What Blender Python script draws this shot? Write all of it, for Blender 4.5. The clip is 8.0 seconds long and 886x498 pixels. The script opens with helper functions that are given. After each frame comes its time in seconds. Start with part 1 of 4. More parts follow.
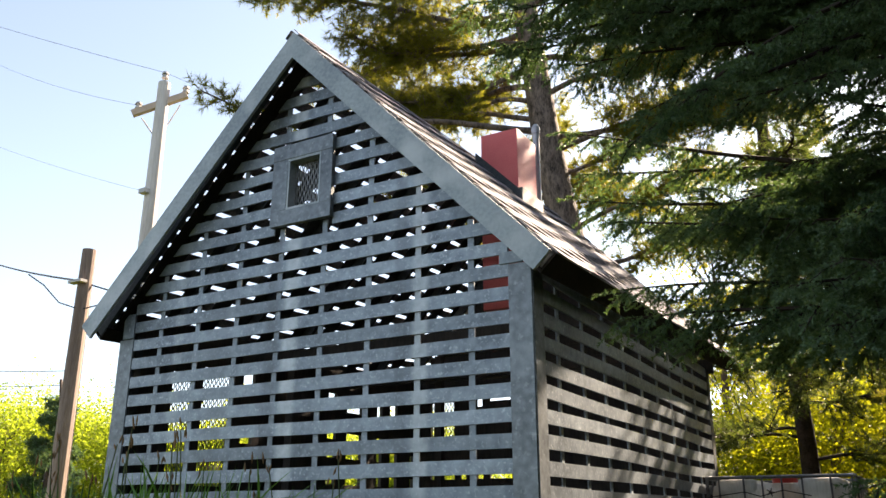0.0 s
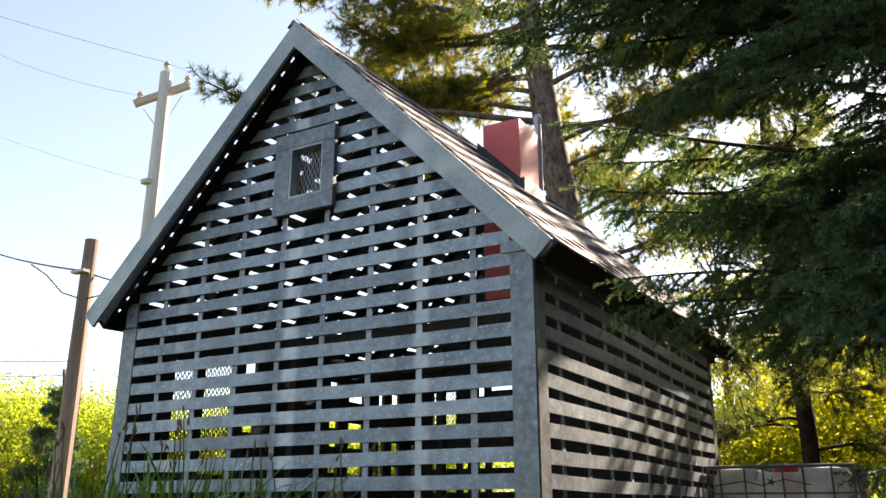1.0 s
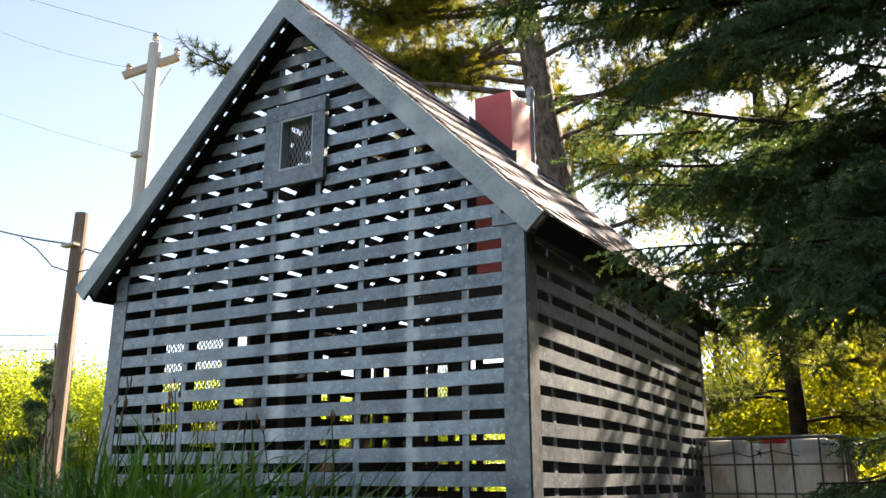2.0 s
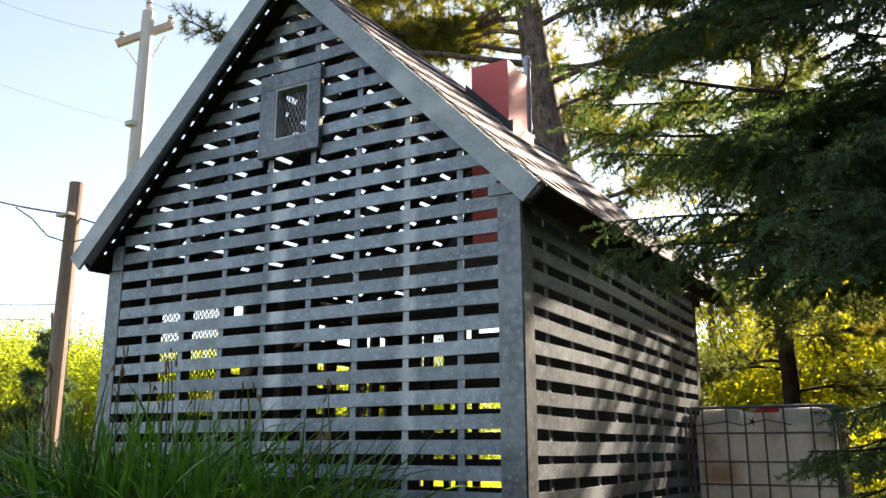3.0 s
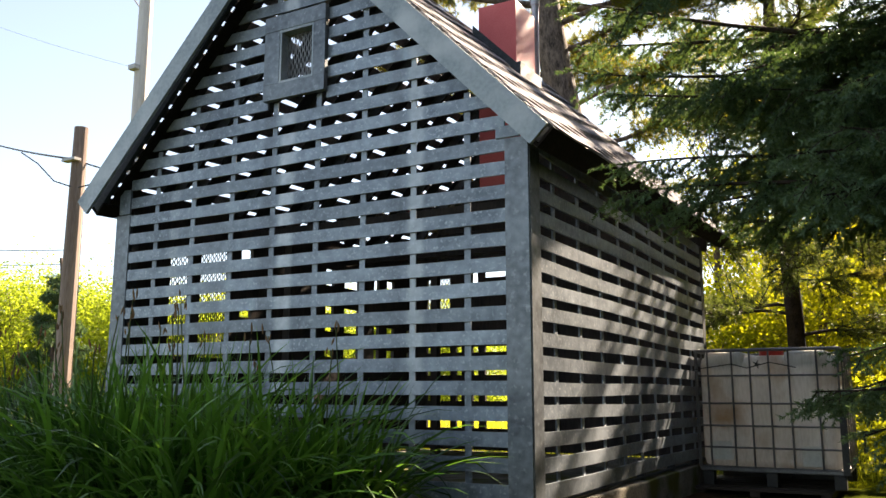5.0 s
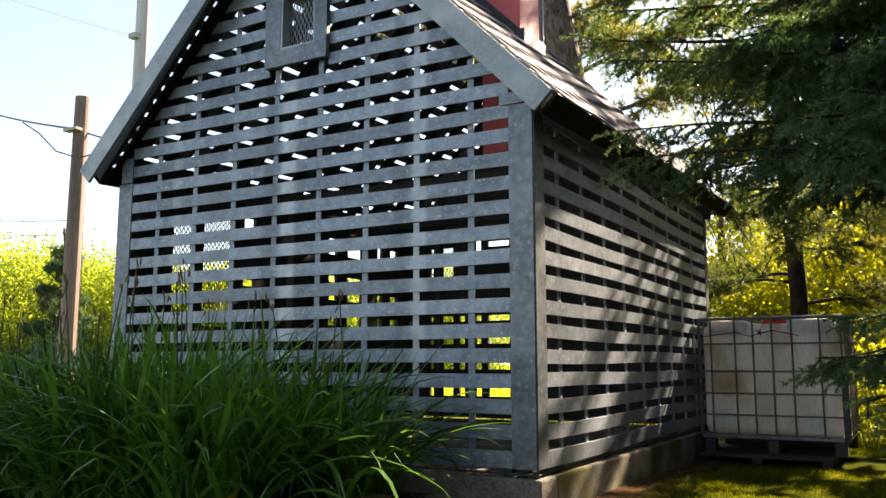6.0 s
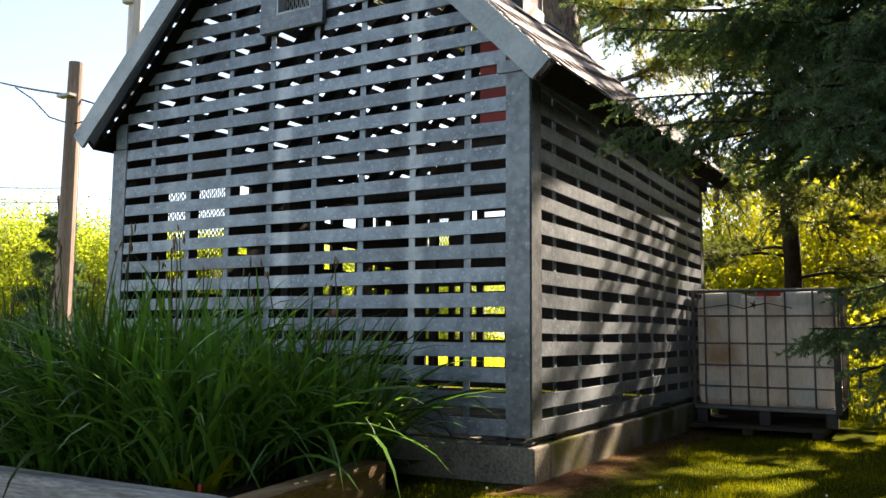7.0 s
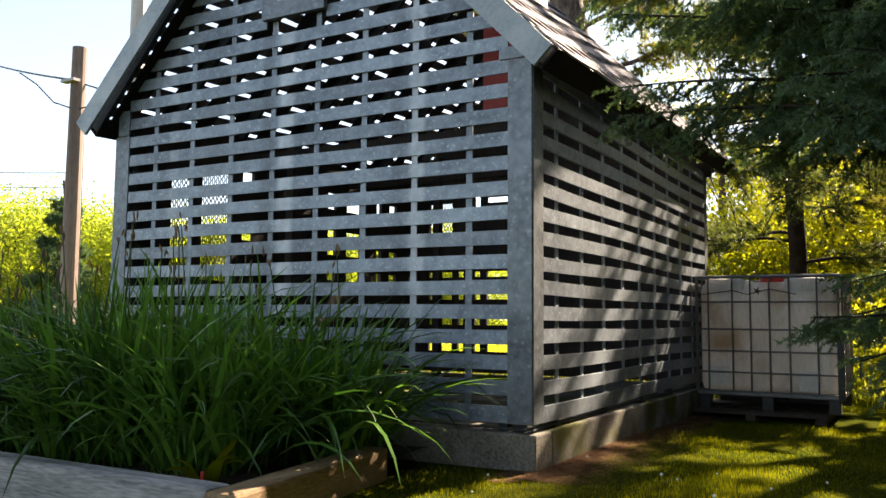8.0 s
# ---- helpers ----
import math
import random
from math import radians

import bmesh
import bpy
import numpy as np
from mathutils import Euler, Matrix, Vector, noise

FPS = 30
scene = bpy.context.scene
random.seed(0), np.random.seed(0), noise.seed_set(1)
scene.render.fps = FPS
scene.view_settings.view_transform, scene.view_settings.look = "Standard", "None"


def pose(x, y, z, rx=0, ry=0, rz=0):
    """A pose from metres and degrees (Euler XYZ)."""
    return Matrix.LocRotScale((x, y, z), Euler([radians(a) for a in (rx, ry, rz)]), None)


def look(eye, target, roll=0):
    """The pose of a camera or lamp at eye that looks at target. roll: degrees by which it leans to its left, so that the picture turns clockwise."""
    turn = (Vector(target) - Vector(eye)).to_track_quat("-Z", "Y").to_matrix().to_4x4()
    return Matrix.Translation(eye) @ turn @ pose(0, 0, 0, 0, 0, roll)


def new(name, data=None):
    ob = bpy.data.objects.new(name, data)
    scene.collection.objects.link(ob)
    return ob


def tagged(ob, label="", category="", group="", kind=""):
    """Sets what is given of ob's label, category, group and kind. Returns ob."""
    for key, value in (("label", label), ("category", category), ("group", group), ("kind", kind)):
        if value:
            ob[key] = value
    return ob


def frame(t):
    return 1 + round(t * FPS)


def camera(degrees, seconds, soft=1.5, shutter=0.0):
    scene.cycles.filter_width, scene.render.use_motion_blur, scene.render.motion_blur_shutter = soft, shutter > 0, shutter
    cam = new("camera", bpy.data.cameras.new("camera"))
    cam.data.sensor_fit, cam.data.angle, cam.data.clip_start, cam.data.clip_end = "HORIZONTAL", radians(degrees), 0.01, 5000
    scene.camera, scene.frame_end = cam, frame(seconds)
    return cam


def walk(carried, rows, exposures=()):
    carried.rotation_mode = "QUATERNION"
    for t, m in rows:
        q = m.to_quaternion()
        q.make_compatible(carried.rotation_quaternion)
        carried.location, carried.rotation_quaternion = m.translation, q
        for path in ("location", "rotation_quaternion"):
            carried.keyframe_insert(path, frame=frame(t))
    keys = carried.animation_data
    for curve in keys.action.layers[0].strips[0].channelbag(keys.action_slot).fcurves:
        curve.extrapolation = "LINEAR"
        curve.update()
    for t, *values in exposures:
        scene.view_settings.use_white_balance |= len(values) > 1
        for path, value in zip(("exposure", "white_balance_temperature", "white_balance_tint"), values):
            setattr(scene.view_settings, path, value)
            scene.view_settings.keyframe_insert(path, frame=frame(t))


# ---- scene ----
cam = camera(55.8, 8.0)

PATH = [
    (0, (1.724, -3.977, 0.797), (0.78, -2.326, 1.415), -0.0),
    (0.5, (1.728, -3.98, 0.791), (0.779, -2.326, 1.396), -0.0),
    (1, (1.728, -3.981, 0.784), (0.776, -2.326, 1.382), 0.1),
    (2.5, (1.724, -3.963, 0.78), (0.784, -2.27, 1.282), -0.1),
    (3, (1.726, -3.964, 0.779), (0.781, -2.265, 1.249), 0.0),
    (3.5, (1.724, -3.966, 0.777), (0.771, -2.263, 1.213), 0.0),
    (4, (1.723, -3.968, 0.772), (0.764, -2.261, 1.182), 0.1),
    (4.5, (1.722, -3.965, 0.77), (0.758, -2.254, 1.147), 0.1),
    (6, (1.711, -3.953, 0.754), (0.729, -2.232, 1.027), 0.0),
    (6.5, (1.705, -3.948, 0.75), (0.726, -2.221, 0.985), 0.2),
    (7, (1.704, -3.944, 0.742), (0.728, -2.211, 0.947), 0.5),
    (7.5, (1.7, -3.948, 0.748), (0.723, -2.213, 0.928), 0.5),
    (8, (1.721, -3.935, 0.759), (0.732, -2.205, 0.926), 0.5),
]
walk(cam, [(t, look(eye, target, roll)) for t, eye, target, roll in PATH])

# ---------------------------------------------------------------- world and light
SUN_TO = Vector((0.345, 1.45, 1.0)).normalized()
world = bpy.data.worlds.new("sky")
scene.world = world
world.use_nodes = True
wn = world.node_tree.nodes
sky = wn.new("ShaderNodeTexSky")
sky.sky_type, sky.sun_disc = "NISHITA", False
sky.sun_elevation = math.asin(SUN_TO.z)
sky.sun_rotation = math.atan2(SUN_TO.x, SUN_TO.y)
sky.air_density, sky.dust_density, sky.ozone_density = 1.0, 0.7, 1.0
hazy = wn.new("ShaderNodeHueSaturation")
hazy.inputs["Saturation"].default_value = 0.66
world.node_tree.links.new(sky.outputs["Color"], hazy.inputs["Color"])
world.node_tree.links.new(hazy.outputs["Color"], wn["Background"].inputs["Color"])
wn["Background"].inputs["Strength"].default_value = 0.050
lamp = bpy.data.lights.new("sun", "SUN")
lamp.energy, lamp.angle, lamp.color = 5.0, radians(0.53), (1.0, 0.80, 0.60)
sun = new("sun", lamp)
sun.matrix_world = look(SUN_TO * 60, (0, 0, 0))
scene.view_settings.exposure = 2.58


# ---------------------------------------------------------------- helpers for meshes
def inverse_of(ob):
    m = Matrix.Identity(4)
    while ob:
        m = ob.matrix_basis.copy() @ m if ob.parent is None else ob.matrix_parent_inverse @ ob.matrix_basis @ m
        ob = ob.parent
    return m.inverted()


def adopt(ob, parent):
    inv = inverse_of(parent)
    ob.parent = parent
    ob.matrix_parent_inverse = inv
    return ob


def thing(name, at, label, category, group="", kind=""):
    """An empty at the base of a thing."""
    ob = new(name)
    ob.empty_display_size = 0.1
    ob.matrix_basis = Matrix.Translation(at)
    return tagged(ob, label, category, group, kind)


def to_mesh(name, bm, material, smooth=False):
    me = bpy.data.meshes.new(name)
    bm.to_mesh(me)
    bm.free()
    me.materials.append(material)
    if smooth:
        me.polygons.foreach_set("use_smooth", [True] * len(me.polygons))
    return me


def part(name, bm, material, parent, label="", smooth=False):
    ob = new(name, to_mesh(name, bm, material, smooth))
    adopt(ob, parent)
    return tagged(ob, label)


def solo(name, bm, material, label, category, group="", kind="", smooth=False):
    return tagged(new(name, to_mesh(name, bm, material, smooth)), label, category, group, kind)


def piece(name, me, parent, m):
    ob = new(name, me)
    adopt(ob, parent)
    ob.matrix_basis = m
    return ob


def bulk(name, verts, faces, material, smooth=False):
    """A mesh from computed arrays: verts (n, 3), faces (m, k)."""
    verts, faces = np.asarray(verts, dtype=np.float32), np.asarray(faces, dtype=np.int32)
    m, k = faces.shape
    me = bpy.data.meshes.new(name)
    me.vertices.add(len(verts))
    me.vertices.foreach_set("co", verts.ravel())
    me.loops.add(m * k)
    me.loops.foreach_set("vertex_index", faces.ravel())
    me.polygons.add(m)
    me.polygons.foreach_set("loop_start", np.arange(0, m * k, k, dtype=np.int32))
    me.polygons.foreach_set("loop_total", np.full(m, k, dtype=np.int32))
    if smooth:
        me.polygons.foreach_set("use_smooth", np.ones(m, dtype=bool))
    me.update(calc_edges=True)
    me.materials.append(material)
    return me


def bm_box(lo, hi, bevel=0.0, bm=None):
    bm = bm or bmesh.new()
    lo, hi = Vector(lo), Vector(hi)
    made = bmesh.ops.create_cube(bm, size=1.0, matrix=Matrix.Translation((lo + hi) / 2) @ Matrix.Diagonal((*(hi - lo), 1)))
    if bevel:
        edges = list({e for v in made["verts"] for e in v.link_edges})
        bmesh.ops.bevel(bm, geom=edges, offset=bevel, segments=2, profile=0.6, affect="EDGES")
    return bm


def bm_tube(points, radii, sides=8, bm=None, cap=True):
    """A tapered tube along points."""
    bm = bm or bmesh.new()
    pts = [Vector(p) for p in points]
    rings = []
    for i, p in enumerate(pts):
        d = (pts[min(i + 1, len(pts) - 1)] - pts[max(i - 1, 0)]).normalized()
        a = d.orthogonal().normalized() if i == 0 else (prev - d * prev.dot(d)).normalized()
        prev = a
        b = d.cross(a)
        r = radii[i] if hasattr(radii, "__len__") else radii
        rings.append([bm.verts.new(p + (a * math.cos(t) + b * math.sin(t)) * r) for t in (2 * math.pi * k / sides for k in range(sides))])
    for u, v in zip(rings, rings[1:]):
        for k in range(sides):
            bm.faces.new((u[k], u[(k + 1) % sides], v[(k + 1) % sides], v[k]))
    if cap:
        bm.faces.new(rings[0][::-1])
        bm.faces.new(rings[-1])
    return bm


def bm_prism(profile, y0, y1, bm=None):
    """A prism along y from a profile of (x, z)."""
    bm = bm or bmesh.new()
    a = [bm.verts.new((x, y0, z)) for x, z in profile]
    b = [bm.verts.new((x, y1, z)) for x, z in profile]
    n = len(profile)
    bm.faces.new(a)
    bm.faces.new(b[::-1])
    for k in range(n):
        bm.faces.new((a[(k + 1) % n], a[k], b[k], b[(k + 1) % n]))
    bmesh.ops.recalc_face_normals(bm, faces=bm.faces[:])
    return bm


# ---------------------------------------------------------------- materials
def material(name, dark, light, rough=0.6, metal=0.0, scale=8.0, fine=60.0, bump=0.2, stretch=(1, 1, 1), per_object=0.0,
             spots=None, spot_scale=5.0, spot_at=(0.55, 0.7), island=False, bump_distance=0.004, gloss=0.4):
    m = bpy.data.materials.new(name)
    m.use_nodes = True
    nt, nd = m.node_tree, m.node_tree.nodes
    bsdf = nd["Principled BSDF"]
    co = nd.new("ShaderNodeTexCoord")
    mp = nd.new("ShaderNodeMapping")
    mp.inputs["Scale"].default_value = stretch
    nt.links.new(co.outputs["Object"], mp.inputs["Vector"])
    big, small = nd.new("ShaderNodeTexNoise"), nd.new("ShaderNodeTexNoise")
    for n, s, d in ((big, scale, 5), (small, fine, 3)):
        n.inputs["Scale"].default_value, n.inputs["Detail"].default_value = s, d
        nt.links.new(mp.outputs["Vector"], n.inputs["Vector"])
    mixf = nd.new("ShaderNodeMath")
    mixf.operation = "MULTIPLY_ADD"
    mixf.inputs[1].default_value = 0.4
    nt.links.new(small.outputs["Fac"], mixf.inputs[0])
    half = nd.new("ShaderNodeMath")
    half.operation = "MULTIPLY"
    half.inputs[1].default_value = 0.6
    nt.links.new(big.outputs["Fac"], half.inputs[0])
    nt.links.new(half.outputs[0], mixf.inputs[2])
    ramp = nd.new("ShaderNodeValToRGB")
    ramp.color_ramp.elements[0].position, ramp.color_ramp.elements[1].position = 0.37, 0.63
    ramp.color_ramp.elements[0].color, ramp.color_ramp.elements[1].color = (*dark, 1), (*light, 1)
    nt.links.new(mixf.outputs[0], ramp.inputs["Fac"])
    out = ramp.outputs["Color"]
    if spots:
        sp = nd.new("ShaderNodeTexNoise")
        sp.inputs["Scale"].default_value, sp.inputs["Detail"].default_value = spot_scale, 6
        nt.links.new(co.outputs["Object"], sp.inputs["Vector"])
        sr = nd.new("ShaderNodeMapRange")
        sr.inputs["From Min"].default_value, sr.inputs["From Max"].default_value = spot_at
        nt.links.new(sp.outputs["Fac"], sr.inputs["Value"])
        mx = nd.new("ShaderNodeMixRGB")
        mx.inputs["Color2"].default_value = (*spots, 1)
        nt.links.new(sr.outputs["Result"], mx.inputs["Fac"])
        nt.links.new(out, mx.inputs["Color1"])
        out = mx.outputs["Color"]
    if per_object:
        if island:
            src = nd.new("ShaderNodeNewGeometry").outputs["Random Per Island"]
        else:
            src = nd.new("ShaderNodeObjectInfo").outputs["Random"]
        vr = nd.new("ShaderNodeMapRange")
        vr.inputs["To Min"].default_value, vr.inputs["To Max"].default_value = 1 - per_object, 1 + per_object
        nt.links.new(src, vr.inputs["Value"])
        hv = nd.new("ShaderNodeHueSaturation")
        nt.links.new(vr.outputs["Result"], hv.inputs["Value"])
        nt.links.new(out, hv.inputs["Color"])
        out = hv.outputs["Color"]
    nt.links.new(out, bsdf.inputs["Base Color"])
    rr = nd.new("ShaderNodeMapRange")
    rr.inputs["To Min"].default_value, rr.inputs["To Max"].default_value = max(rough - 0.12, 0.05), min(rough + 0.12, 1)
    nt.links.new(big.outputs["Fac"], rr.inputs["Value"])
    nt.links.new(rr.outputs["Result"], bsdf.inputs["Roughness"])
    bsdf.inputs["Metallic"].default_value = metal
    bsdf.inputs["Specular IOR Level"].default_value = gloss
    if bump:
        bp = nd.new("ShaderNodeBump")
        bp.inputs["Strength"].default_value, bp.inputs["Distance"].default_value = bump, bump_distance
        nt.links.new(mixf.outputs[0], bp.inputs["Height"])
        nt.links.new(bp.outputs["Normal"], bsdf.inputs["Normal"])
    return m


def foliage(name, dark, light, glow=0.5, rough=0.55, through_tint=(1.0, 1.0, 0.6), gloss=0.15):
    """Leaves: part of the light goes through them."""
    m = bpy.data.materials.new(name)
    m.use_nodes = True
    nt, nd = m.node_tree, m.node_tree.nodes
    bsdf, out = nd["Principled BSDF"], nd["Material Output"]
    rnd = nd.new("ShaderNodeNewGeometry").outputs["Random Per Island"]
    co = nd.new("ShaderNodeTexCoord")
    ns = nd.new("ShaderNodeTexNoise")
    ns.inputs["Scale"].default_value = 1.3
    nt.links.new(co.outputs["Object"], ns.inputs["Vector"])
    add = nd.new("ShaderNodeMath")
    add.operation = "MULTIPLY_ADD"
    add.inputs[1].default_value = 0.5
    nt.links.new(rnd, add.inputs[0])
    nt.links.new(ns.outputs["Fac"], add.inputs[2])
    ramp = nd.new("ShaderNodeValToRGB")
    ramp.color_ramp.elements[0].position, ramp.color_ramp.elements[1].position = 0.35, 1.0
    ramp.color_ramp.elements[0].color, ramp.color_ramp.elements[1].color = (*dark, 1), (*light, 1)
    nt.links.new(add.outputs[0], ramp.inputs["Fac"])
    nt.links.new(ramp.outputs["Color"], bsdf.inputs["Base Color"])
    bsdf.inputs["Roughness"].default_value = rough
    bsdf.inputs["Specular IOR Level"].default_value = gloss
    tr = nd.new("ShaderNodeBsdfTranslucent")
    tint = nd.new("ShaderNodeMixRGB")
    tint.blend_type = "MULTIPLY"
    tint.inputs["Fac"].default_value = 1.0
    tint.inputs["Color2"].default_value = (*through_tint, 1)
    bright = nd.new("ShaderNodeHueSaturation")
    bright.inputs["Value"].default_value = 1.8
    nt.links.new(ramp.outputs["Color"], bright.inputs["Color"])
    nt.links.new(bright.outputs["Color"], tint.inputs["Color1"])
    nt.links.new(tint.outputs["Color"], tr.inputs["Color"])
    mix = nd.new("ShaderNodeMixShader")
    mix.inputs["Fac"].default_value = glow
    nt.links.new(bsdf.outputs[0], mix.inputs[1])
    nt.links.new(tr.outputs[0], mix.inputs[2])
    nt.links.new(mix.outputs[0], out.inputs["Surface"])
    return m


STEEL = material("galvanised_steel", (0.14, 0.166, 0.198), (0.325, 0.37, 0.42), 0.45, 0.3, 1.6, 16, 0.12, per_object=0.18,
                 spots=(0.47, 0.51, 0.55), spot_scale=52, spot_at=(0.55, 0.78), gloss=0.5)
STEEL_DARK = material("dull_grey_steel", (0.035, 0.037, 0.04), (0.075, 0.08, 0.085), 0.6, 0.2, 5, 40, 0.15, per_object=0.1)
def upright_bands(m, bands, colour):
    """Upright bands of another colour in a material: (x, half width, strength), broken up by noise."""
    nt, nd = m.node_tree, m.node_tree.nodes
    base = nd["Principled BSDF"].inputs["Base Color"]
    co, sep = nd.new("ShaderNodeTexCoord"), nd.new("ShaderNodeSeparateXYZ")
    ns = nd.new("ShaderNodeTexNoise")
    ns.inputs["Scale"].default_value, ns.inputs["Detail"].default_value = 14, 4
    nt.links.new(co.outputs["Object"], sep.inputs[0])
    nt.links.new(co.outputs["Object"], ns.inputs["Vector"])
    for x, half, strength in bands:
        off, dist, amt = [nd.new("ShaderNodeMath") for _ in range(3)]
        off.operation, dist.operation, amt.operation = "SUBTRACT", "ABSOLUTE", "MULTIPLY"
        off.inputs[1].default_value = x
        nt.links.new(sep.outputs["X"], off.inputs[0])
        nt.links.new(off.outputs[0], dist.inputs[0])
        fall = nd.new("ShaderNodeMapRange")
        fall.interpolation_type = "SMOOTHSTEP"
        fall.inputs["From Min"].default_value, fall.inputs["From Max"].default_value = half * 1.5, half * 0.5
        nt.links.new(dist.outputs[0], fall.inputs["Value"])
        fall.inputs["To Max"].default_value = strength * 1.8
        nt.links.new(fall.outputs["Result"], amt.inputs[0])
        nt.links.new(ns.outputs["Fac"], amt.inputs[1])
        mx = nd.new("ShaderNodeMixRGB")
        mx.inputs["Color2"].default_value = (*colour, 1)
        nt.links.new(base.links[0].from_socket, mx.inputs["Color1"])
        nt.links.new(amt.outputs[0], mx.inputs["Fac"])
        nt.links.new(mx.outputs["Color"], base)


upright_bands(STEEL, [(-1.65, 0.055, 0.75), (-0.70, 0.05, 0.6), (-2.62, 0.04, 0.25)], (0.56, 0.59, 0.61))
upright_bands(STEEL, [(-1.80, 0.05, 0.5), (-0.83, 0.04, 0.35), (-2.25, 0.12, 0.3)], (0.10, 0.11, 0.125))
POST = material("dark_galvanised_angle", (0.085, 0.097, 0.112), (0.235, 0.26, 0.285), 0.42, 0.3, 2.2, 22, 0.12, per_object=0.08,
                spots=(0.36, 0.385, 0.40), spot_scale=30, spot_at=(0.58, 0.82), gloss=0.5)
FASCIA = material("painted_grey_fascia", (0.24, 0.275, 0.30), (0.42, 0.46, 0.48), 0.5, 0.15, 2.5, 40, 0.15,
                  spots=(0.56, 0.58, 0.59), spot_scale=2.2, spot_at=(0.55, 0.72))
PLATE = material("weathered_roof_slat", (0.115, 0.112, 0.125), (0.36, 0.345, 0.37), 0.85, 0.0, 7, 60, 0.4, per_object=0.3, gloss=0.05)
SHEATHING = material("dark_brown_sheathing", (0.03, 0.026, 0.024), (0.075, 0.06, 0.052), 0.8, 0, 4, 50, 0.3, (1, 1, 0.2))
RED = material("red_paint", (0.72, 0.12, 0.11), (0.80, 0.17, 0.155), 0.5, 0, 4, 80, 0.08)
CONCRETE = material("stained_concrete", (0.11, 0.10, 0.085), (0.33, 0.31, 0.26), 0.9, 0, 3.5, 70, 0.7,
                    spots=(0.12, 0.12, 0.035), spot_scale=2.4, spot_at=(0.48, 0.62), gloss=0.08)
TIMBER = material("grey_weathered_timber", (0.14, 0.135, 0.125), (0.50, 0.48, 0.45), 0.85, 0, 5, 60, 0.5, (0.25, 2, 2))
TIMBER_B = material("tan_weathered_timber", (0.14, 0.085, 0.04), (0.40, 0.27, 0.14), 0.8, 0, 5, 60, 0.5, (2, 0.25, 2))
SOIL = material("dark_soil", (0.02, 0.016, 0.012), (0.06, 0.045, 0.03), 0.95, 0, 9, 90, 0.8, bump_distance=0.02, gloss=0.08)
LAWN = material("lawn_ground", (0.02, 0.03, 0.004), (0.06, 0.065, 0.008), 0.95, 0, 1.2, 60, 0.6, bump_distance=0.02, gloss=0.0)
LITTER = material("pine_needle_litter", (0.05, 0.03, 0.018), (0.17, 0.10, 0.06), 0.95, 0, 12, 120, 0.8, bump_distance=0.01, gloss=0.0)
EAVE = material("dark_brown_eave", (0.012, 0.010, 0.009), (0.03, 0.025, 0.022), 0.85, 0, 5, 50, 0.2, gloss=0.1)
PLASTIC = material("milky_plastic", (0.60, 0.575, 0.53), (0.82, 0.80, 0.77), 0.45, 0, 2.0, 25, 0.08, (2.5, 2.5, 0.6),
                   spots=(0.36, 0.25, 0.14), spot_scale=2.6, spot_at=(0.56, 0.74))
def let_through(m, share):
    """Mix translucency into a material."""
    nt, nd = m.node_tree, m.node_tree.nodes
    bsdf, out = nd["Principled BSDF"], nd["Material Output"]
    tr, mix = nd.new("ShaderNodeBsdfTranslucent"), nd.new("ShaderNodeMixShader")
    nt.links.new(bsdf.inputs["Base Color"].links[0].from_socket, tr.inputs["Color"])
    mix.inputs["Fac"].default_value = share
    nt.links.new(bsdf.outputs[0], mix.inputs[1])
    nt.links.new(tr.outputs[0], mix.inputs[2])
    nt.links.new(mix.outputs[0], out.inputs["Surface"])


let_through(PLASTIC, 0.22)
CAGE = material("zinc_tube", (0.12, 0.12, 0.125), (0.22, 0.22, 0.225), 0.45, 0.6, 10, 80, 0.1)
PALLET = material("old_pallet_wood", (0.03, 0.023, 0.018), (0.08, 0.06, 0.047), 0.85, 0, 5, 60, 0.4, (0.3, 2, 2))
BLACK = material("black_plastic", (0.02, 0.02, 0.02), (0.04, 0.04, 0.04), 0.5, 0, 8, 60, 0.1)
POLE = material("weathered_pole_wood", (0.48, 0.43, 0.41), (0.68, 0.64, 0.62), 0.85, 0, 2, 30, 0.4, (3, 3, 0.15))
POLE_B = material("brown_pole_wood", (0.15, 0.105, 0.085), (0.33, 0.255, 0.22), 0.85, 0, 2, 30, 0.4, (3, 3, 0.15))
ARM = material("crossarm_wood", (0.50, 0.38, 0.30), (0.64, 0.50, 0.40), 0.8, 0, 3, 40, 0.3)
CERAMIC = material("grey_ceramic", (0.35, 0.33, 0.32), (0.48, 0.46, 0.45), 0.3, 0, 5, 30, 0.0)
WIRE = material("cable", (0.03, 0.03, 0.035), (0.06, 0.06, 0.065), 0.6, 0, 5, 30, 0.0)
BARK = material("pine_bark", (0.035, 0.025, 0.02), (0.24, 0.18, 0.15), 0.95, 0, 13, 50, 1.0, (1, 1, 0.35), bump_distance=0.03)
BARK_DARK = material("dark_bark", (0.05, 0.035, 0.028), (0.14, 0.10, 0.08), 0.95, 0, 7, 45, 1.0, (1, 1, 0.35), bump_distance=0.02)
BARK_SPRUCE = material("spruce_bark", (0.018, 0.013, 0.010), (0.06, 0.045, 0.035), 0.95, 0, 9, 60, 0.8, bump_distance=0.01, gloss=0.1)
PIPE = material("grey_pipe", (0.30, 0.31, 0.33), (0.42, 0.43, 0.45), 0.4, 0.4, 6, 60, 0.05)
MESH_METAL = material("expanded_metal", (0.16, 0.16, 0.16), (0.26, 0.26, 0.26), 0.5, 0.5, 10, 80, 0.05)
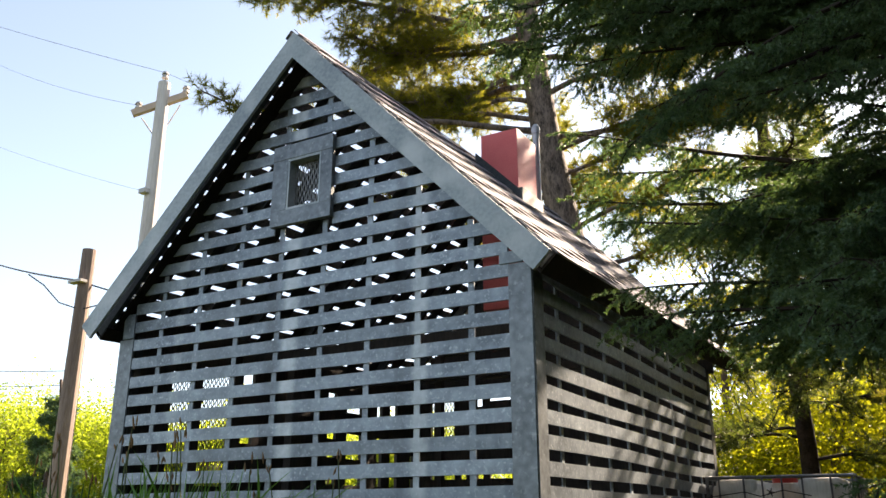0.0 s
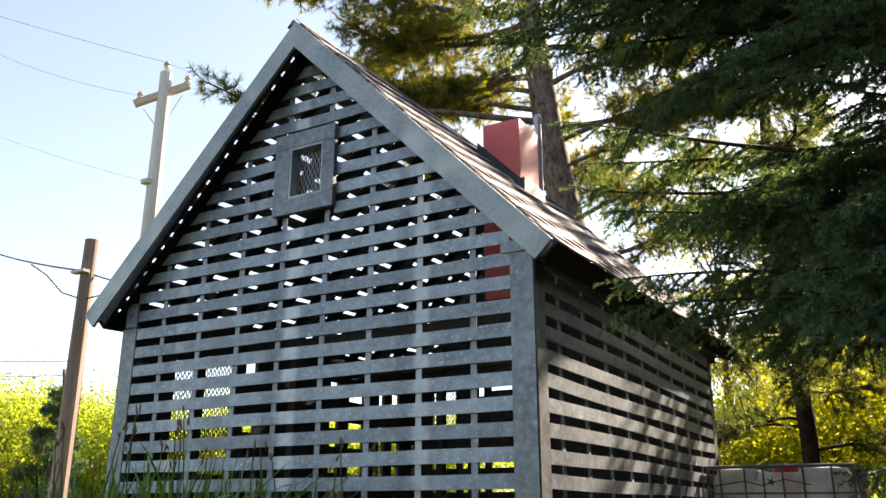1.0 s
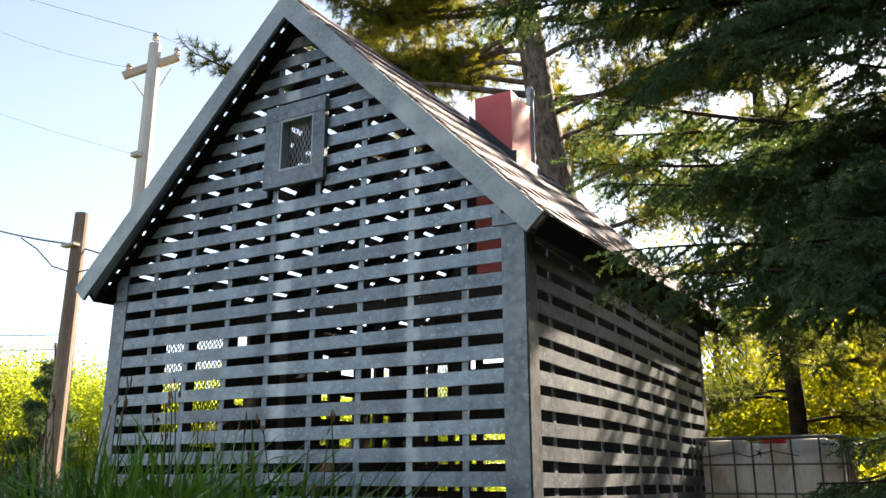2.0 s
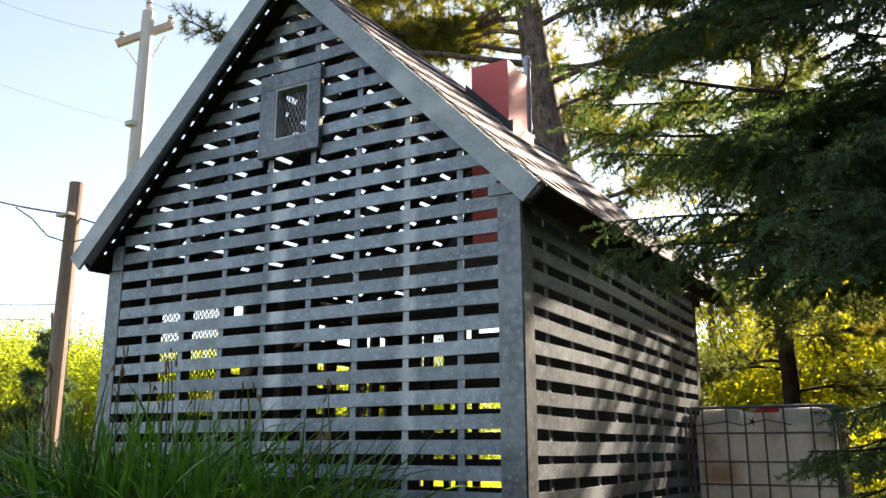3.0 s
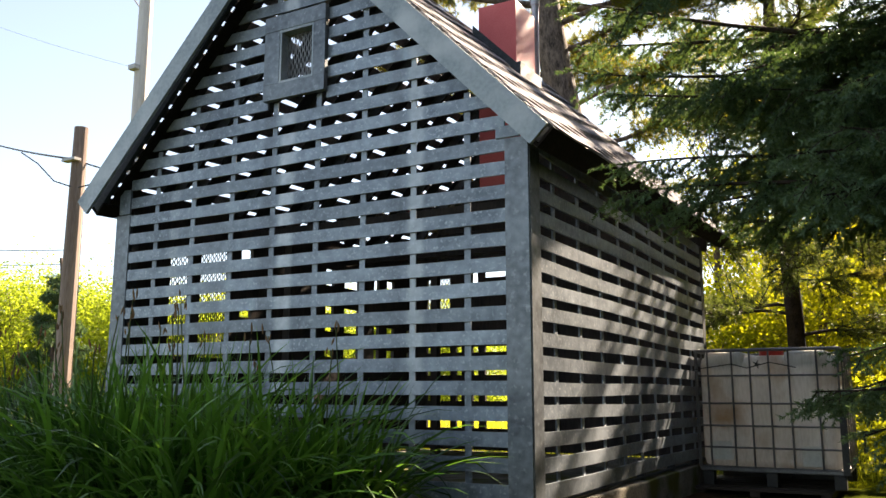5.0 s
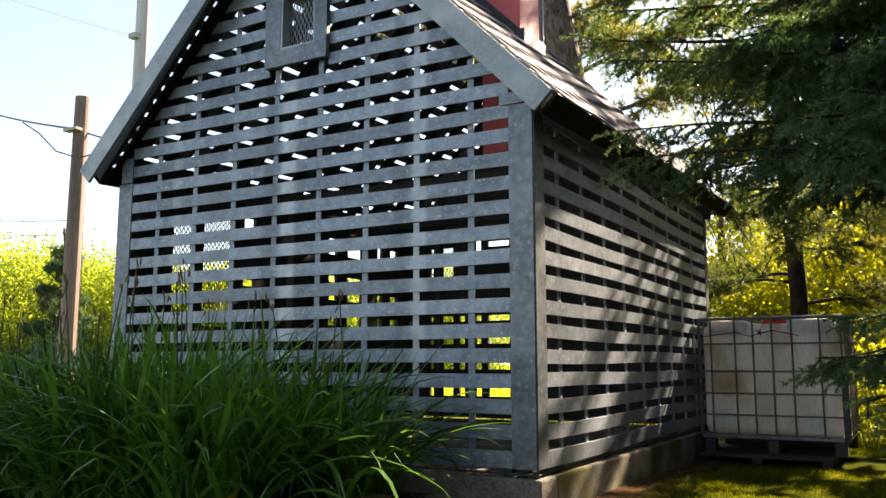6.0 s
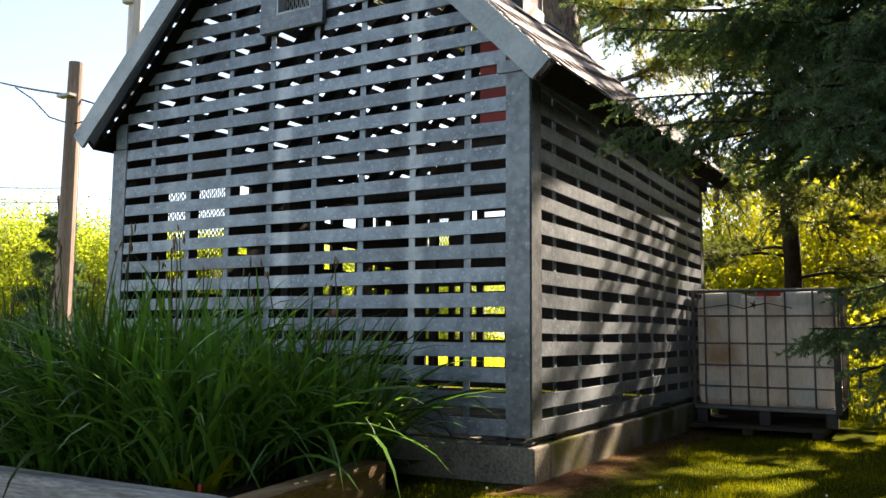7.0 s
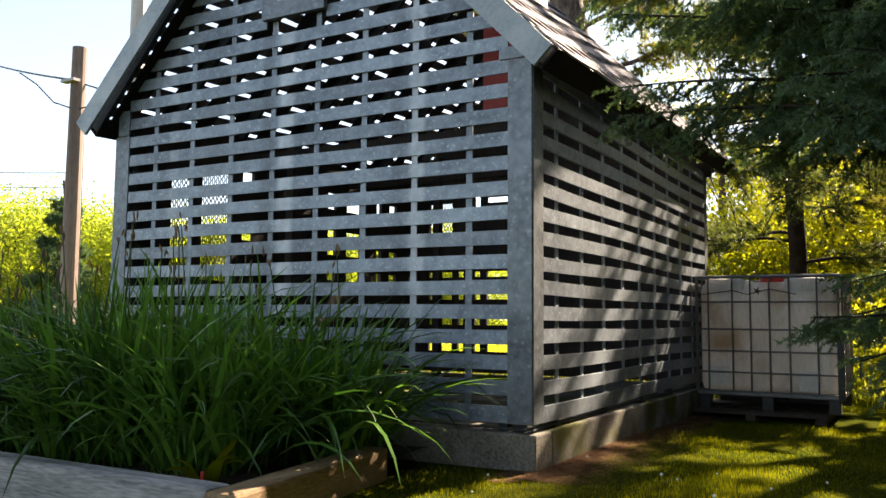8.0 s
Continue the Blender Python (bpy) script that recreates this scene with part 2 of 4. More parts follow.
LILY = foliage("daylily_leaf", (0.006, 0.030, 0.005), (0.13, 0.27, 0.038), 0.27, 0.28, gloss=0.65)
STALK = material("stalk_green", (0.05, 0.08, 0.02), (0.10, 0.12, 0.04), 0.7, 0, 10, 50, 0)
BUD = material("dry_bud", (0.16, 0.09, 0.04), (0.26, 0.15, 0.06), 0.8, 0, 10, 50, 0)
GRASS = foliage("lawn_grass", (0.06, 0.085, 0.003), (0.19, 0.19, 0.005), 0.5, 0.9, (1.0, 0.95, 0.3), gloss=0.0)
FIELD = foliage("tall_field_grass", (0.19, 0.21, 0.015), (0.38, 0.38, 0.03), 0.55)
SPRUCE = foliage("spruce_needles", (0.038, 0.075, 0.043), (0.12, 0.18, 0.10), 0.28, 0.5, (1.0, 1.0, 0.35))
PINE = foliage("pine_needles", (0.08, 0.10, 0.018), (0.20, 0.19, 0.035), 0.5, 0.5, (1.0, 0.95, 0.4))
BRIGHT = foliage("bright_leaves", (0.13, 0.155, 0.009), (0.29, 0.30, 0.018), 0.65, 0.5, (1.0, 0.95, 0.35))
LEAFY = foliage("green_leaves", (0.125, 0.175, 0.024), (0.275, 0.325, 0.042), 0.68, 0.5, (1.0, 0.97, 0.4))
# leaves kept dark so the unseen screening trees bounce little light
SCREEN_LEAF = foliage("light_screen_leaves", (0.012, 0.020, 0.008), (0.035, 0.048, 0.018), 0.15)
PINE_DARK = foliage("dark_pine_needles", (0.035, 0.055, 0.018), (0.10, 0.125, 0.04), 0.4, 0.5, (1.0, 0.95, 0.4))
WHITE_DOT = material("clover_white", (0.6, 0.6, 0.55), (0.75, 0.75, 0.7), 0.8, 0, 10, 50, 0)
RED_PLASTIC = material("red_plastic", (0.45, 0.03, 0.02), (0.55, 0.05, 0.03), 0.4, 0, 10, 50, 0)

# ---------------------------------------------------------------- the shed's plan
W, D = 3.20, 4.02                 # walls: x from -W to 0, y from 0 to D
MID = -W / 2
EAVE_X, EAVE_Z = 1.79, 2.11       # roof edge: half width, height of its top at the front
RIDGE_Z = 3.943
Y0, Y1 = -0.20, 4.40              # roof from front to back
RISE = 0.037                      # the roof climbs a little towards the back
SLOPE = (RIDGE_Z - EAVE_Z) / EAVE_X
PITCH_A = math.atan(SLOPE)
ROW, GAP0, GAP = 0.1302, 0.344, 0.055   # slat rows: pitch, first gap's middle, gap height


def roof_z(x, y):
    return RIDGE_Z - SLOPE * abs(x - MID) + RISE * (y - Y0)


def gable_half(z, y=0.0, under=0.20):
    """Half width of the gable at height z, below the roof's boards."""
    return max(0.0, (RIDGE_Z - under + RISE * (y - Y0) - z) / SLOPE)


# ---------------------------------------------------------------- ground
def make_ground():
    g = np.concatenate([-np.geomspace(600, 8, 30), np.linspace(-7.5, 7.5, 61), np.geomspace(8, 600, 30)])
    xs, ys = np.meshgrid(g, g + 2.0)
    z = np.zeros_like(xs)
    for i in range(xs.shape[0]):
        for j in range(xs.shape[1]):
            x, y = xs[i, j], ys[i, j]
            r = math.hypot(x, y)
            z[i, j] = 0.02 * noise.noise((x * 0.9, y * 0.9, 0)) * min(1, r / 3) - 0.035 * min(max(y - 1, 0), 4) / 2
    idx = np.arange(xs.size).reshape(xs.shape)
    faces = np.stack([idx[:-1, :-1], idx[:-1, 1:], idx[1:, 1:], idx[1:, :-1]], -1).reshape(-1, 4)
    me = bulk("ground", np.stack([xs, ys, z], -1).reshape(-1, 3), faces, LAWN, True)
    tagged(new("ground", me), "mown green lawn with worn patches, running out to a field", "ground", kind="structure")


def ground_z(x, y):
    return 0.02 * noise.noise((x * 0.9, y * 0.9, 0)) * min(1, math.hypot(x, y) / 3) - 0.035 * min(max(y - 1, 0), 4) / 2


make_ground()

# ---------------------------------------------------------------- the slatted shed
shed = thing("slatted_shed", (MID, D / 2, 0), "small grey galvanised slatted shed with steep gable roof on concrete footing", "shed")


def foundation():
    o, t, h = 0.025, 0.20, 0.184
    for lo, hi in (((-W - o, -o, -0.25), (o, t, h)), ((-W - o, D - t, -0.25), (o, D + o, h)),
                   ((-W - o, t, -0.25), (-W + t, D - t, h)), ((-t, t, -0.25), (o, D - t, h))):
        part("footing_wall", bm_box(lo, hi, 0.012), CONCRETE, shed, "stained mossy concrete footing")
    bm = bm_box((-W + t + 0.003, t + 0.003, -0.1), (-t - 0.003, D - t - 0.003, 0.10))
    part("floor_slab", bm, CONCRETE, shed)
    # bottom angle iron, standing off the footing; dark colour paints the gap's shade
    for lo, hi in (((-W, 0.012, 0.196), (0.0, 0.05, 0.206)), ((-0.05, 0.05, 0.196), (-0.012, D, 0.206)),
                   ((-W + 0.0, 0.05, 0.196), (-W + 0.05, D, 0.206))):
        part("sill_angle", bm_box(lo, hi, 0.002), STEEL_DARK, shed)
    for x in np.arange(-W + 0.2, 0, 0.7):
        part("anchor_block", bm_box((x, 0.02, 0.18), (x + 0.05, 0.07, 0.235)), STEEL_DARK, shed)
    for y in np.arange(0.35, D, 0.8):
        part("anchor_block", bm_box((-0.07, y, 0.18), (-0.02, y + 0.05, 0.235)), STEEL_DARK, shed)


def slat(name, lo, hi, axis, wob):
    """A flat bar along x or y, a little bowed."""
    bm = bmesh.new()
    n = 10
    lo, hi = Vector(lo), Vector(hi)
    rings = []
    ph, am = random.uniform(0, 6.28), wob * random.uniform(0.5, 1)
    for i in range(n + 1):
        f = i / n
        dz = am * math.sin(ph + 7 * f)
        if axis == 0:
            x = lo.x + (hi.x - lo.x) * f
            rings.append([bm.verts.new((x, yy, zz + dz)) for yy, zz in ((lo.y, lo.z), (hi.y, lo.z), (hi.y, hi.z), (lo.y, hi.z))])
        else:
            y = lo.y + (hi.y - lo.y) * f
            rings.append([bm.verts.new((xx, y, zz + dz)) for xx, zz in ((lo.x, lo.z), (hi.x, lo.z), (hi.x, hi.z), (lo.x, hi.z))])
    for u, v in zip(rings, rings[1:]):
        for k in range(4):
            bm.faces.new((u[k], u[(k + 1) % 4], v[(k + 1) % 4], v[k]))
    bm.faces.new(rings[0])
    bm.faces.new(rings[-1])
    bmesh.ops.recalc_face_normals(bm, faces=bm.faces[:])
    return bm


WIN = (-1.838, -1.345, 2.625, 3.195)   # gable window: x0, x1, z0, z1, outside of the frame


def front_wall():
    post = 0.138
    # slats below the eaves and up the gable
    k = 0
    while True:
        z0 = 0.232 if k == 0 else GAP0 + (k - 1) * ROW + GAP / 2
        z1 = GAP0 + k * ROW - GAP / 2
        k += 1
        h = gable_half((z0 + z1) / 2, 0, 0.135)
        if h < 0.10:
            break
        xl, xr = (-W + post - 0.004, -post + 0.004) if z1 < 2.0 else (max(-W + 0.13, MID - h), min(-0.14, MID + h))
        spans = [(xl, xr)]
        if z1 > WIN[2] + 0.02 and z0 < WIN[3] - 0.02:
            spans = [(xl, WIN[0] + 0.01), (WIN[1] - 0.01, xr)]
        for a, b in spans:
            if b - a > 0.03:
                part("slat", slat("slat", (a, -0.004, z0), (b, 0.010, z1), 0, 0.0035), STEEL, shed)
    # flat uprights behind the slats
    for x in [-0.377 - 0.3485 * i for i in range(8)]:
        top = RIDGE_Z - SLOPE * abs(x - MID) - 0.25
        for a, b in ([(0.236, WIN[2]), (WIN[3], top)] if WIN[0] < x < WIN[1] else [(0.236, top)]):
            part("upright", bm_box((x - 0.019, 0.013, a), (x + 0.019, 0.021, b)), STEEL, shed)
    # corner angles and the short pieces above them
    for s in (0, 1):
        x0, x1 = ((-W, -W + post) if s else (-post, 0.0))
        part("corner_post", bm_box((x0, -0.010, 0.228), (x1, 0.004, 2.13 if not s else 2.02), 0.003), POST, shed)
        part("corner_cap", bm_box((x0 + (0.03 if s else -0.05), -0.0155, 2.134 if not s else 2.024), (x1 + (0.0 if s else -0.05), 0.002, 2.20), 0.002), STEEL, shed)
    part("corner_post", bm_box((-0.010, 0.004, 0.228), (0.004, 0.135, 2.10), 0.003), POST, shed)
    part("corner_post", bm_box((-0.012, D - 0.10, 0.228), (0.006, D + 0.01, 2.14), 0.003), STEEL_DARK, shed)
    # dark inner frame
    for x in (-0.10, -W + 0.10):
        part("frame_post", bm_box((x - 0.03, 0.03, 0.19), (x + 0.03, 0.09, 2.05)), STEEL_DARK, shed)


def expanded_metal(x0, x1, z0, z1, y, axis, pitch=0.016, ht=0.055, w=0.0022):
    """Diamond mesh of thin strands in a plane of constant y (axis 0) or constant x (axis 1)."""
    bm = bmesh.new()
    nz = int((z1 - z0) / ht * 2) + 1
    nx = int((x1 - x0) / pitch) + 1
    for i in range(nx):
        pts = []
        for j in range(nz + 1):
            u = x0 + pitch * (i + (0.5 if (j + i) % 2 else 0.0) * 1.0 + 0.25)
            pts.append((min(max(u, x0), x1), min(z0 + j * ht / 2, z1)))
        for (ua, za), (ub, zb) in zip(pts, pts[1:]):
            if zb - za < 1e-4:
                continue
            q = [(ua - w, za), (ua + w, za), (ub + w, zb), (ub - w, zb)]
            for d in (0.0, 0.004):
                vs = [bm.verts.new((u, y + d, z) if axis == 0 else (y + d, u, z)) for u, z in q]
                bm.faces.new(vs)
    return bm


def gable_window():
    x0, x1, z0, z1 = WIN
    t = 0.105
    win = part("window", bm_box((x0, -0.045, z0), (x1, -0.008, z0 + t), 0.003), POST, shed, "small mesh window in a flat grey frame")
    part("frame_bar", bm_box((x0, -0.046, z1 - t), (x1, -0.008, z1), 0.003), POST, win)
    part("frame_bar", bm_box((x0, -0.044, z0 + t), (x0 + t + 0.02, -0.008, z1 - t), 0.003), POST, win)
    part("frame_bar", bm_box((x1 - t + 0.01, -0.044, z0 + t), (x1, -0.008, z1 - t), 0.003), POST, win)
    a, b, c, d = x0 + t + 0.02, x1 - t + 0.01, z0 + t, z1 - t
    for lo, hi in (((a, -0.042, d - 0.018), (b, 0.05, d - 0.001)), ((a, -0.042, c + 0.001), (b, 0.05, c + 0.014)),
                   ((a + 0.001, -0.041, c + 0.014), (a + 0.016, 0.05, d - 0.018)), ((b - 0.012, -0.041, c + 0.014), (b - 0.001, 0.05, d - 0.018))):
        part("reveal", bm_box(lo, hi), FASCIA, win)
    part("mesh_screen", expanded_metal(a + 0.016, b - 0.012, c + 0.014, d - 0.018, 0.02, 0, 0.016, 0.07, 0.003), MESH_METAL, win, "expanded metal screen")


def side_wall():
    k = 0
    while True:
        z0 = 0.232 if k == 0 else GAP0 + (k - 1) * ROW + GAP / 2
        z1 = GAP0 + k * ROW - GAP / 2
        k += 1
        if z1 > 2.24:
            break
        part("slat", slat("slat", (-0.010, 0.128, z0), (0.004, D - 0.098, z1), 1, 0.009), STEEL, shed)
    for i in range(10):
        y = 0.367 + 0.39 * i
        if y < D - 0.15:
            part("upright", bm_box((-0.022, y - 0.019, 0.236), (-0.013, y + 0.019, 2.12)), STEEL, shed)


def closed_walls():
    """The two far walls are boarded, with narrow openings."""
    x0, x1 = -W, -W + 0.035
    tall = [(1.12, 1.22), (1.36, 1.46), (1.53, 1.60), (1.80, 1.96)]
    gaps = [(0.48, 0.70, [(1.05, 1.88)]), (0.79, 1.13, [(1.05, 1.96)]), (1.24, 1.38, [(1.40, 1.46), (1.84, 1.98)]), (2.40, 2.53, tall), (2.70, 2.95, tall),
            (3.22, 3.31, tall), (3.46, 3.60, tall), (3.86, 3.92, tall[:2])]
    y = 0.02
    for a, b, bands in gaps + [(D, D, [])]:
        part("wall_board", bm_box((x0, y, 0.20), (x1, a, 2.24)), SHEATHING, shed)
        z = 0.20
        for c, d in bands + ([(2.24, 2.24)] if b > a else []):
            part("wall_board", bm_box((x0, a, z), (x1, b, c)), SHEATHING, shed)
            z = d
        y = b
    for a, b, ((c, d),) in gaps[:2]:
        part("mesh_screen", expanded_metal(a, b, c, d, x0 + 0.015, 1, 0.022, 0.055, 0.004), MESH_METAL, shed, "expanded metal screen")
    y0, y1 = D - 0.035, D
    low = [(0.42, 0.52), (0.70, 0.80), (0.97, 1.10), (1.21, 1.27)]
    holes = [(-2.98, -2.69, low + [(1.63, 2.02)]), (-2.62, -2.55, low), (-2.42, -2.35, low + [(1.95, 2.08)]), (-2.27, -2.02, low + [(2.0, 2.06)])]
    x = -W + 0.036
    for a, b, bands in holes + [(-0.02, -0.02, [])]:
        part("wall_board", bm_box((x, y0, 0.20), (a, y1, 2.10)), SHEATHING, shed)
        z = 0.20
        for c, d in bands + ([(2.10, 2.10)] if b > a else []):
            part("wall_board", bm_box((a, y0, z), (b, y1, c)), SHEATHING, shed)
            z = d
        x = b
    part("mesh_screen", expanded_metal(-2.98, -2.69, 1.63, 2.02, D - 0.015, 0, 0.020, 0.075, 0.004), MESH_METAL, shed, "expanded metal screen")
    # back gable boards
    z = 2.10
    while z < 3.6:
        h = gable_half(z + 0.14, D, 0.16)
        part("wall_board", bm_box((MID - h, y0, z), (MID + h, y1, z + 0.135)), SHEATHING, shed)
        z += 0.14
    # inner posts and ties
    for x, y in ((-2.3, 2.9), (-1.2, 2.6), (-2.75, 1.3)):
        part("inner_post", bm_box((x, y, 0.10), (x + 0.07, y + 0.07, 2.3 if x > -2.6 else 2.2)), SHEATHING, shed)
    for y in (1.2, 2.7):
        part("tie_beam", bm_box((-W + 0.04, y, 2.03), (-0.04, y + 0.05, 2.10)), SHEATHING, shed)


def roof():
    """Boards on edge at the gables, straps down the slopes, and spaced slats along the roof on them."""
    run = EAVE_X / math.cos(PITCH_A)
    zb = lambda y: RISE * (y - Y0)
    fas = 0.135
    for yb, th, name in ((Y0, 0.022, "front"), (Y1 - 0.022, 0.022, "back")):
        for s in (-1, 1):
            ex, ez = MID + s * EAVE_X, EAVE_Z + zb(yb)
            nx, nz = -s * math.sin(PITCH_A) * fas, -math.cos(PITCH_A) * fas
            prof = [(MID, RIDGE_Z + zb(yb)), (ex, ez), (ex + nx, ez + nz), (MID, RIDGE_Z + zb(yb) - fas / math.cos(PITCH_A))]
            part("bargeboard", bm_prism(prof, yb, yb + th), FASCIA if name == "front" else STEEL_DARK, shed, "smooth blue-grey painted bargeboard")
    course, slat_w, th = 0.118, 0.080, 0.011
    n = int(run / course)
    tilt = math.atan(RISE)
    for s in (1, -1):
        frame_m = Matrix.Translation((MID, Y0, RIDGE_Z)) @ Matrix.Rotation(tilt, 4, "X") @ Matrix.Rotation(s * PITCH_A, 4, "Y")
        # in this frame x runs down the slope (times s), y along the roof, z out of it
        length = (Y1 - Y0) / math.cos(tilt)
        for y in (0.03, 0.62, 1.35, 2.05, 2.75, 3.45, 4.10, length - 0.09):
            bm = bm_box((min(0.03 * s, s * (run - 0.02)), y, -0.11), (max(0.03 * s, s * (run - 0.02)), y + 0.035, -0.021))
            bmesh.ops.transform(bm, matrix=frame_m, verts=bm.verts[:])
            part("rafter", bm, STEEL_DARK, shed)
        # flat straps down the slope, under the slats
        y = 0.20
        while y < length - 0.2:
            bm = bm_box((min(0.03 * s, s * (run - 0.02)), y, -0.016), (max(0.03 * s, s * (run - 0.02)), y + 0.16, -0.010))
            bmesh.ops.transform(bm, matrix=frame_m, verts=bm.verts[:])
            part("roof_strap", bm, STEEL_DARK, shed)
            y += 0.35
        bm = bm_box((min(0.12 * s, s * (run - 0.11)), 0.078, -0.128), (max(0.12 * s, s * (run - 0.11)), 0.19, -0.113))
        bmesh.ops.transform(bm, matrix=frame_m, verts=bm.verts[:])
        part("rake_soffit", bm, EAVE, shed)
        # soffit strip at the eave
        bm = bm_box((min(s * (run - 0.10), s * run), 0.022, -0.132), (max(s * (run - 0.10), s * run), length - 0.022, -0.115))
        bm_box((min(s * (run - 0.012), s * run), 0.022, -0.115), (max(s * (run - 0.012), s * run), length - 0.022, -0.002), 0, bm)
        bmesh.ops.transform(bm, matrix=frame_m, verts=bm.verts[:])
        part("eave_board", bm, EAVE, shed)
        # long slats, each waving a little over and under the straps
        for i in range(n + 1):
            d = min(0.055 + i * course, run - slat_w / 2)
            m = 52
            bm = bmesh.new()
            rings = []
            for k in range(m + 1):
                y = 0.03 + (length - 0.03) * k / m
                z = 0.004 * math.cos(2 * math.pi * (y - 0.28) / 0.70 + (math.pi if i % 2 else 0.0)) + random.uniform(-0.001, 0.001)
                rings.append([bm.verts.new((s * d + u * slat_w / 2, y, z + w)) for u, w in ((-1, 0), (1, 0), (1, th), (-1, th))])
            for a, b in zip(rings, rings[1:]):
                for k in range(4):
                    bm.faces.new((a[k], a[(k + 1) % 4], b[(k + 1) % 4], b[k]))
            bm.faces.new(rings[0])
            bm.faces.new(rings[-1])
            bmesh.ops.recalc_face_normals(bm, faces=bm.faces[:])
            bmesh.ops.transform(bm, matrix=frame_m, verts=bm.verts[:])
            part("roof_slat", bm, PLATE, shed)
    bm = bmesh.new()
    for s in (1, -1):
        fm = Matrix.Translation((MID, Y0, RIDGE_Z)) @ Matrix.Rotation(tilt, 4, "X") @ Matrix.Rotation(s * PITCH_A, 4, "Y")
        b2 = bm_box((min(0, s * 0.07), -0.01, 0.013), (max(0, s * 0.07), 4.6, 0.018))
        bmesh.ops.transform(b2, matrix=fm, verts=b2.verts[:])
        tmp = bpy.data.meshes.new("tmp")
        b2.to_mesh(tmp)
        b2.free()
        bm.from_mesh(tmp)
        bpy.data.meshes.remove(tmp)
    part("ridge_cap", bm, PLATE, shed)


def chimney():
    x0, x1, y0, y1 = -1.26, -0.92, 1.90, 2.29
    ch = part("chimney", bm_box((x0, y0, 2.41), (x1, y1, 3.96), 0.006), RED, shed, "plain red painted box chimney")
    part("flashing", bm_prism([(x0 - 0.03, roof_z(x0 - 0.03, 1.9) + 0.09), (x1 + 0.06, roof_z(x1 + 0.06, 1.9) + 0.09), (x1 + 0.06, roof_z(x1 + 0.06, 1.9) - 0.03),
                               (x0 - 0.03, roof_z(x0 - 0.03, 1.9) - 0.03)], y0 - 0.05, y0 - 0.003), STEEL_DARK, ch)
    part("flashing", bm_box((x1 + 0.003, y0 - 0.003, roof_z(x1, 1.9) - 0.05), (x1 + 0.04, y1 + 0.03, roof_z(x1, 1.9) + 0.09)), STEEL_DARK, ch)
    px, py = x1 - 0.02, y1 + 0.07
    part("vent_pipe", bm_tube([(px, py, 3.3), (px, py, 4.12)], 0.03, 14), PIPE, ch, "grey vent pipe")
    part("pipe_cap", bm_tube([(px, py, 4.10), (px, py, 4.16), (px, py, 4.19)], [0.038, 0.038, 0.02], 14), PIPE, ch)


foundation()
front_wall()
gable_window()
side_wall()
closed_walls()
chimney()

# ---------------------------------------------------------------- raised bed and its plants
def raised_bed():
    bed = thing("raised_bed", (-2.1, -0.9, 0), "raised planting bed of weathered timbers beside the shed", "planter")
    bm = bm_box((-3.9, -1.74, -0.05), (-0.485, -1.60, 0.158), 0.03)
    for v in bm.verts:
        v.co.z += 0.008 * noise.noise((v.co.x * 2, v.co.y * 9, v.co.z * 9))
    part("timber", bm, TIMBER, bed, "silver-grey rounded log timber")
    bm = bm_box((0.0, 0.0, -0.05), (0.135, 1.20, 0.15), 0.014)
    bmesh.ops.transform(bm, matrix=Matrix.Translation((-0.482, -1.755, 0)) @ Matrix.Rotation(radians(7.5), 4, "Z"), verts=bm.verts[:])
    part("timber", bm, TIMBER_B, bed, "sawn tan timber")
    part("timber", bm_box((-3.9, -1.597, -0.05), (-3.77, -0.2, 0.14), 0.02), TIMBER, bed)
    n = 40
    g = np.meshgrid(np.linspace(-3.768, -0.579, n), np.linspace(-1.598, -0.06, n))
    z = np.array([[0.08 + 0.02 * noise.noise((x * 5, y * 5, 3)) for x, y in zip(r, q)] for r, q in zip(*g)])
    idx = np.arange(n * n).reshape(n, n)
    faces = np.stack([idx[:-1, :-1], idx[:-1, 1:], idx[1:, 1:], idx[1:, :-1]], -1).reshape(-1, 4)
    adopt(new("soil", bulk("soil", np.stack([*g, z], -1).reshape(-1, 3), faces, SOIL, True)), bed)
    tag = bm_box((-0.80, -1.46, 0.06), (-0.78, -1.455, 0.145), 0.002)
    solo("plant_marker", tag, RED_PLASTIC, "small red plastic marker stuck in the soil", "plant marker")


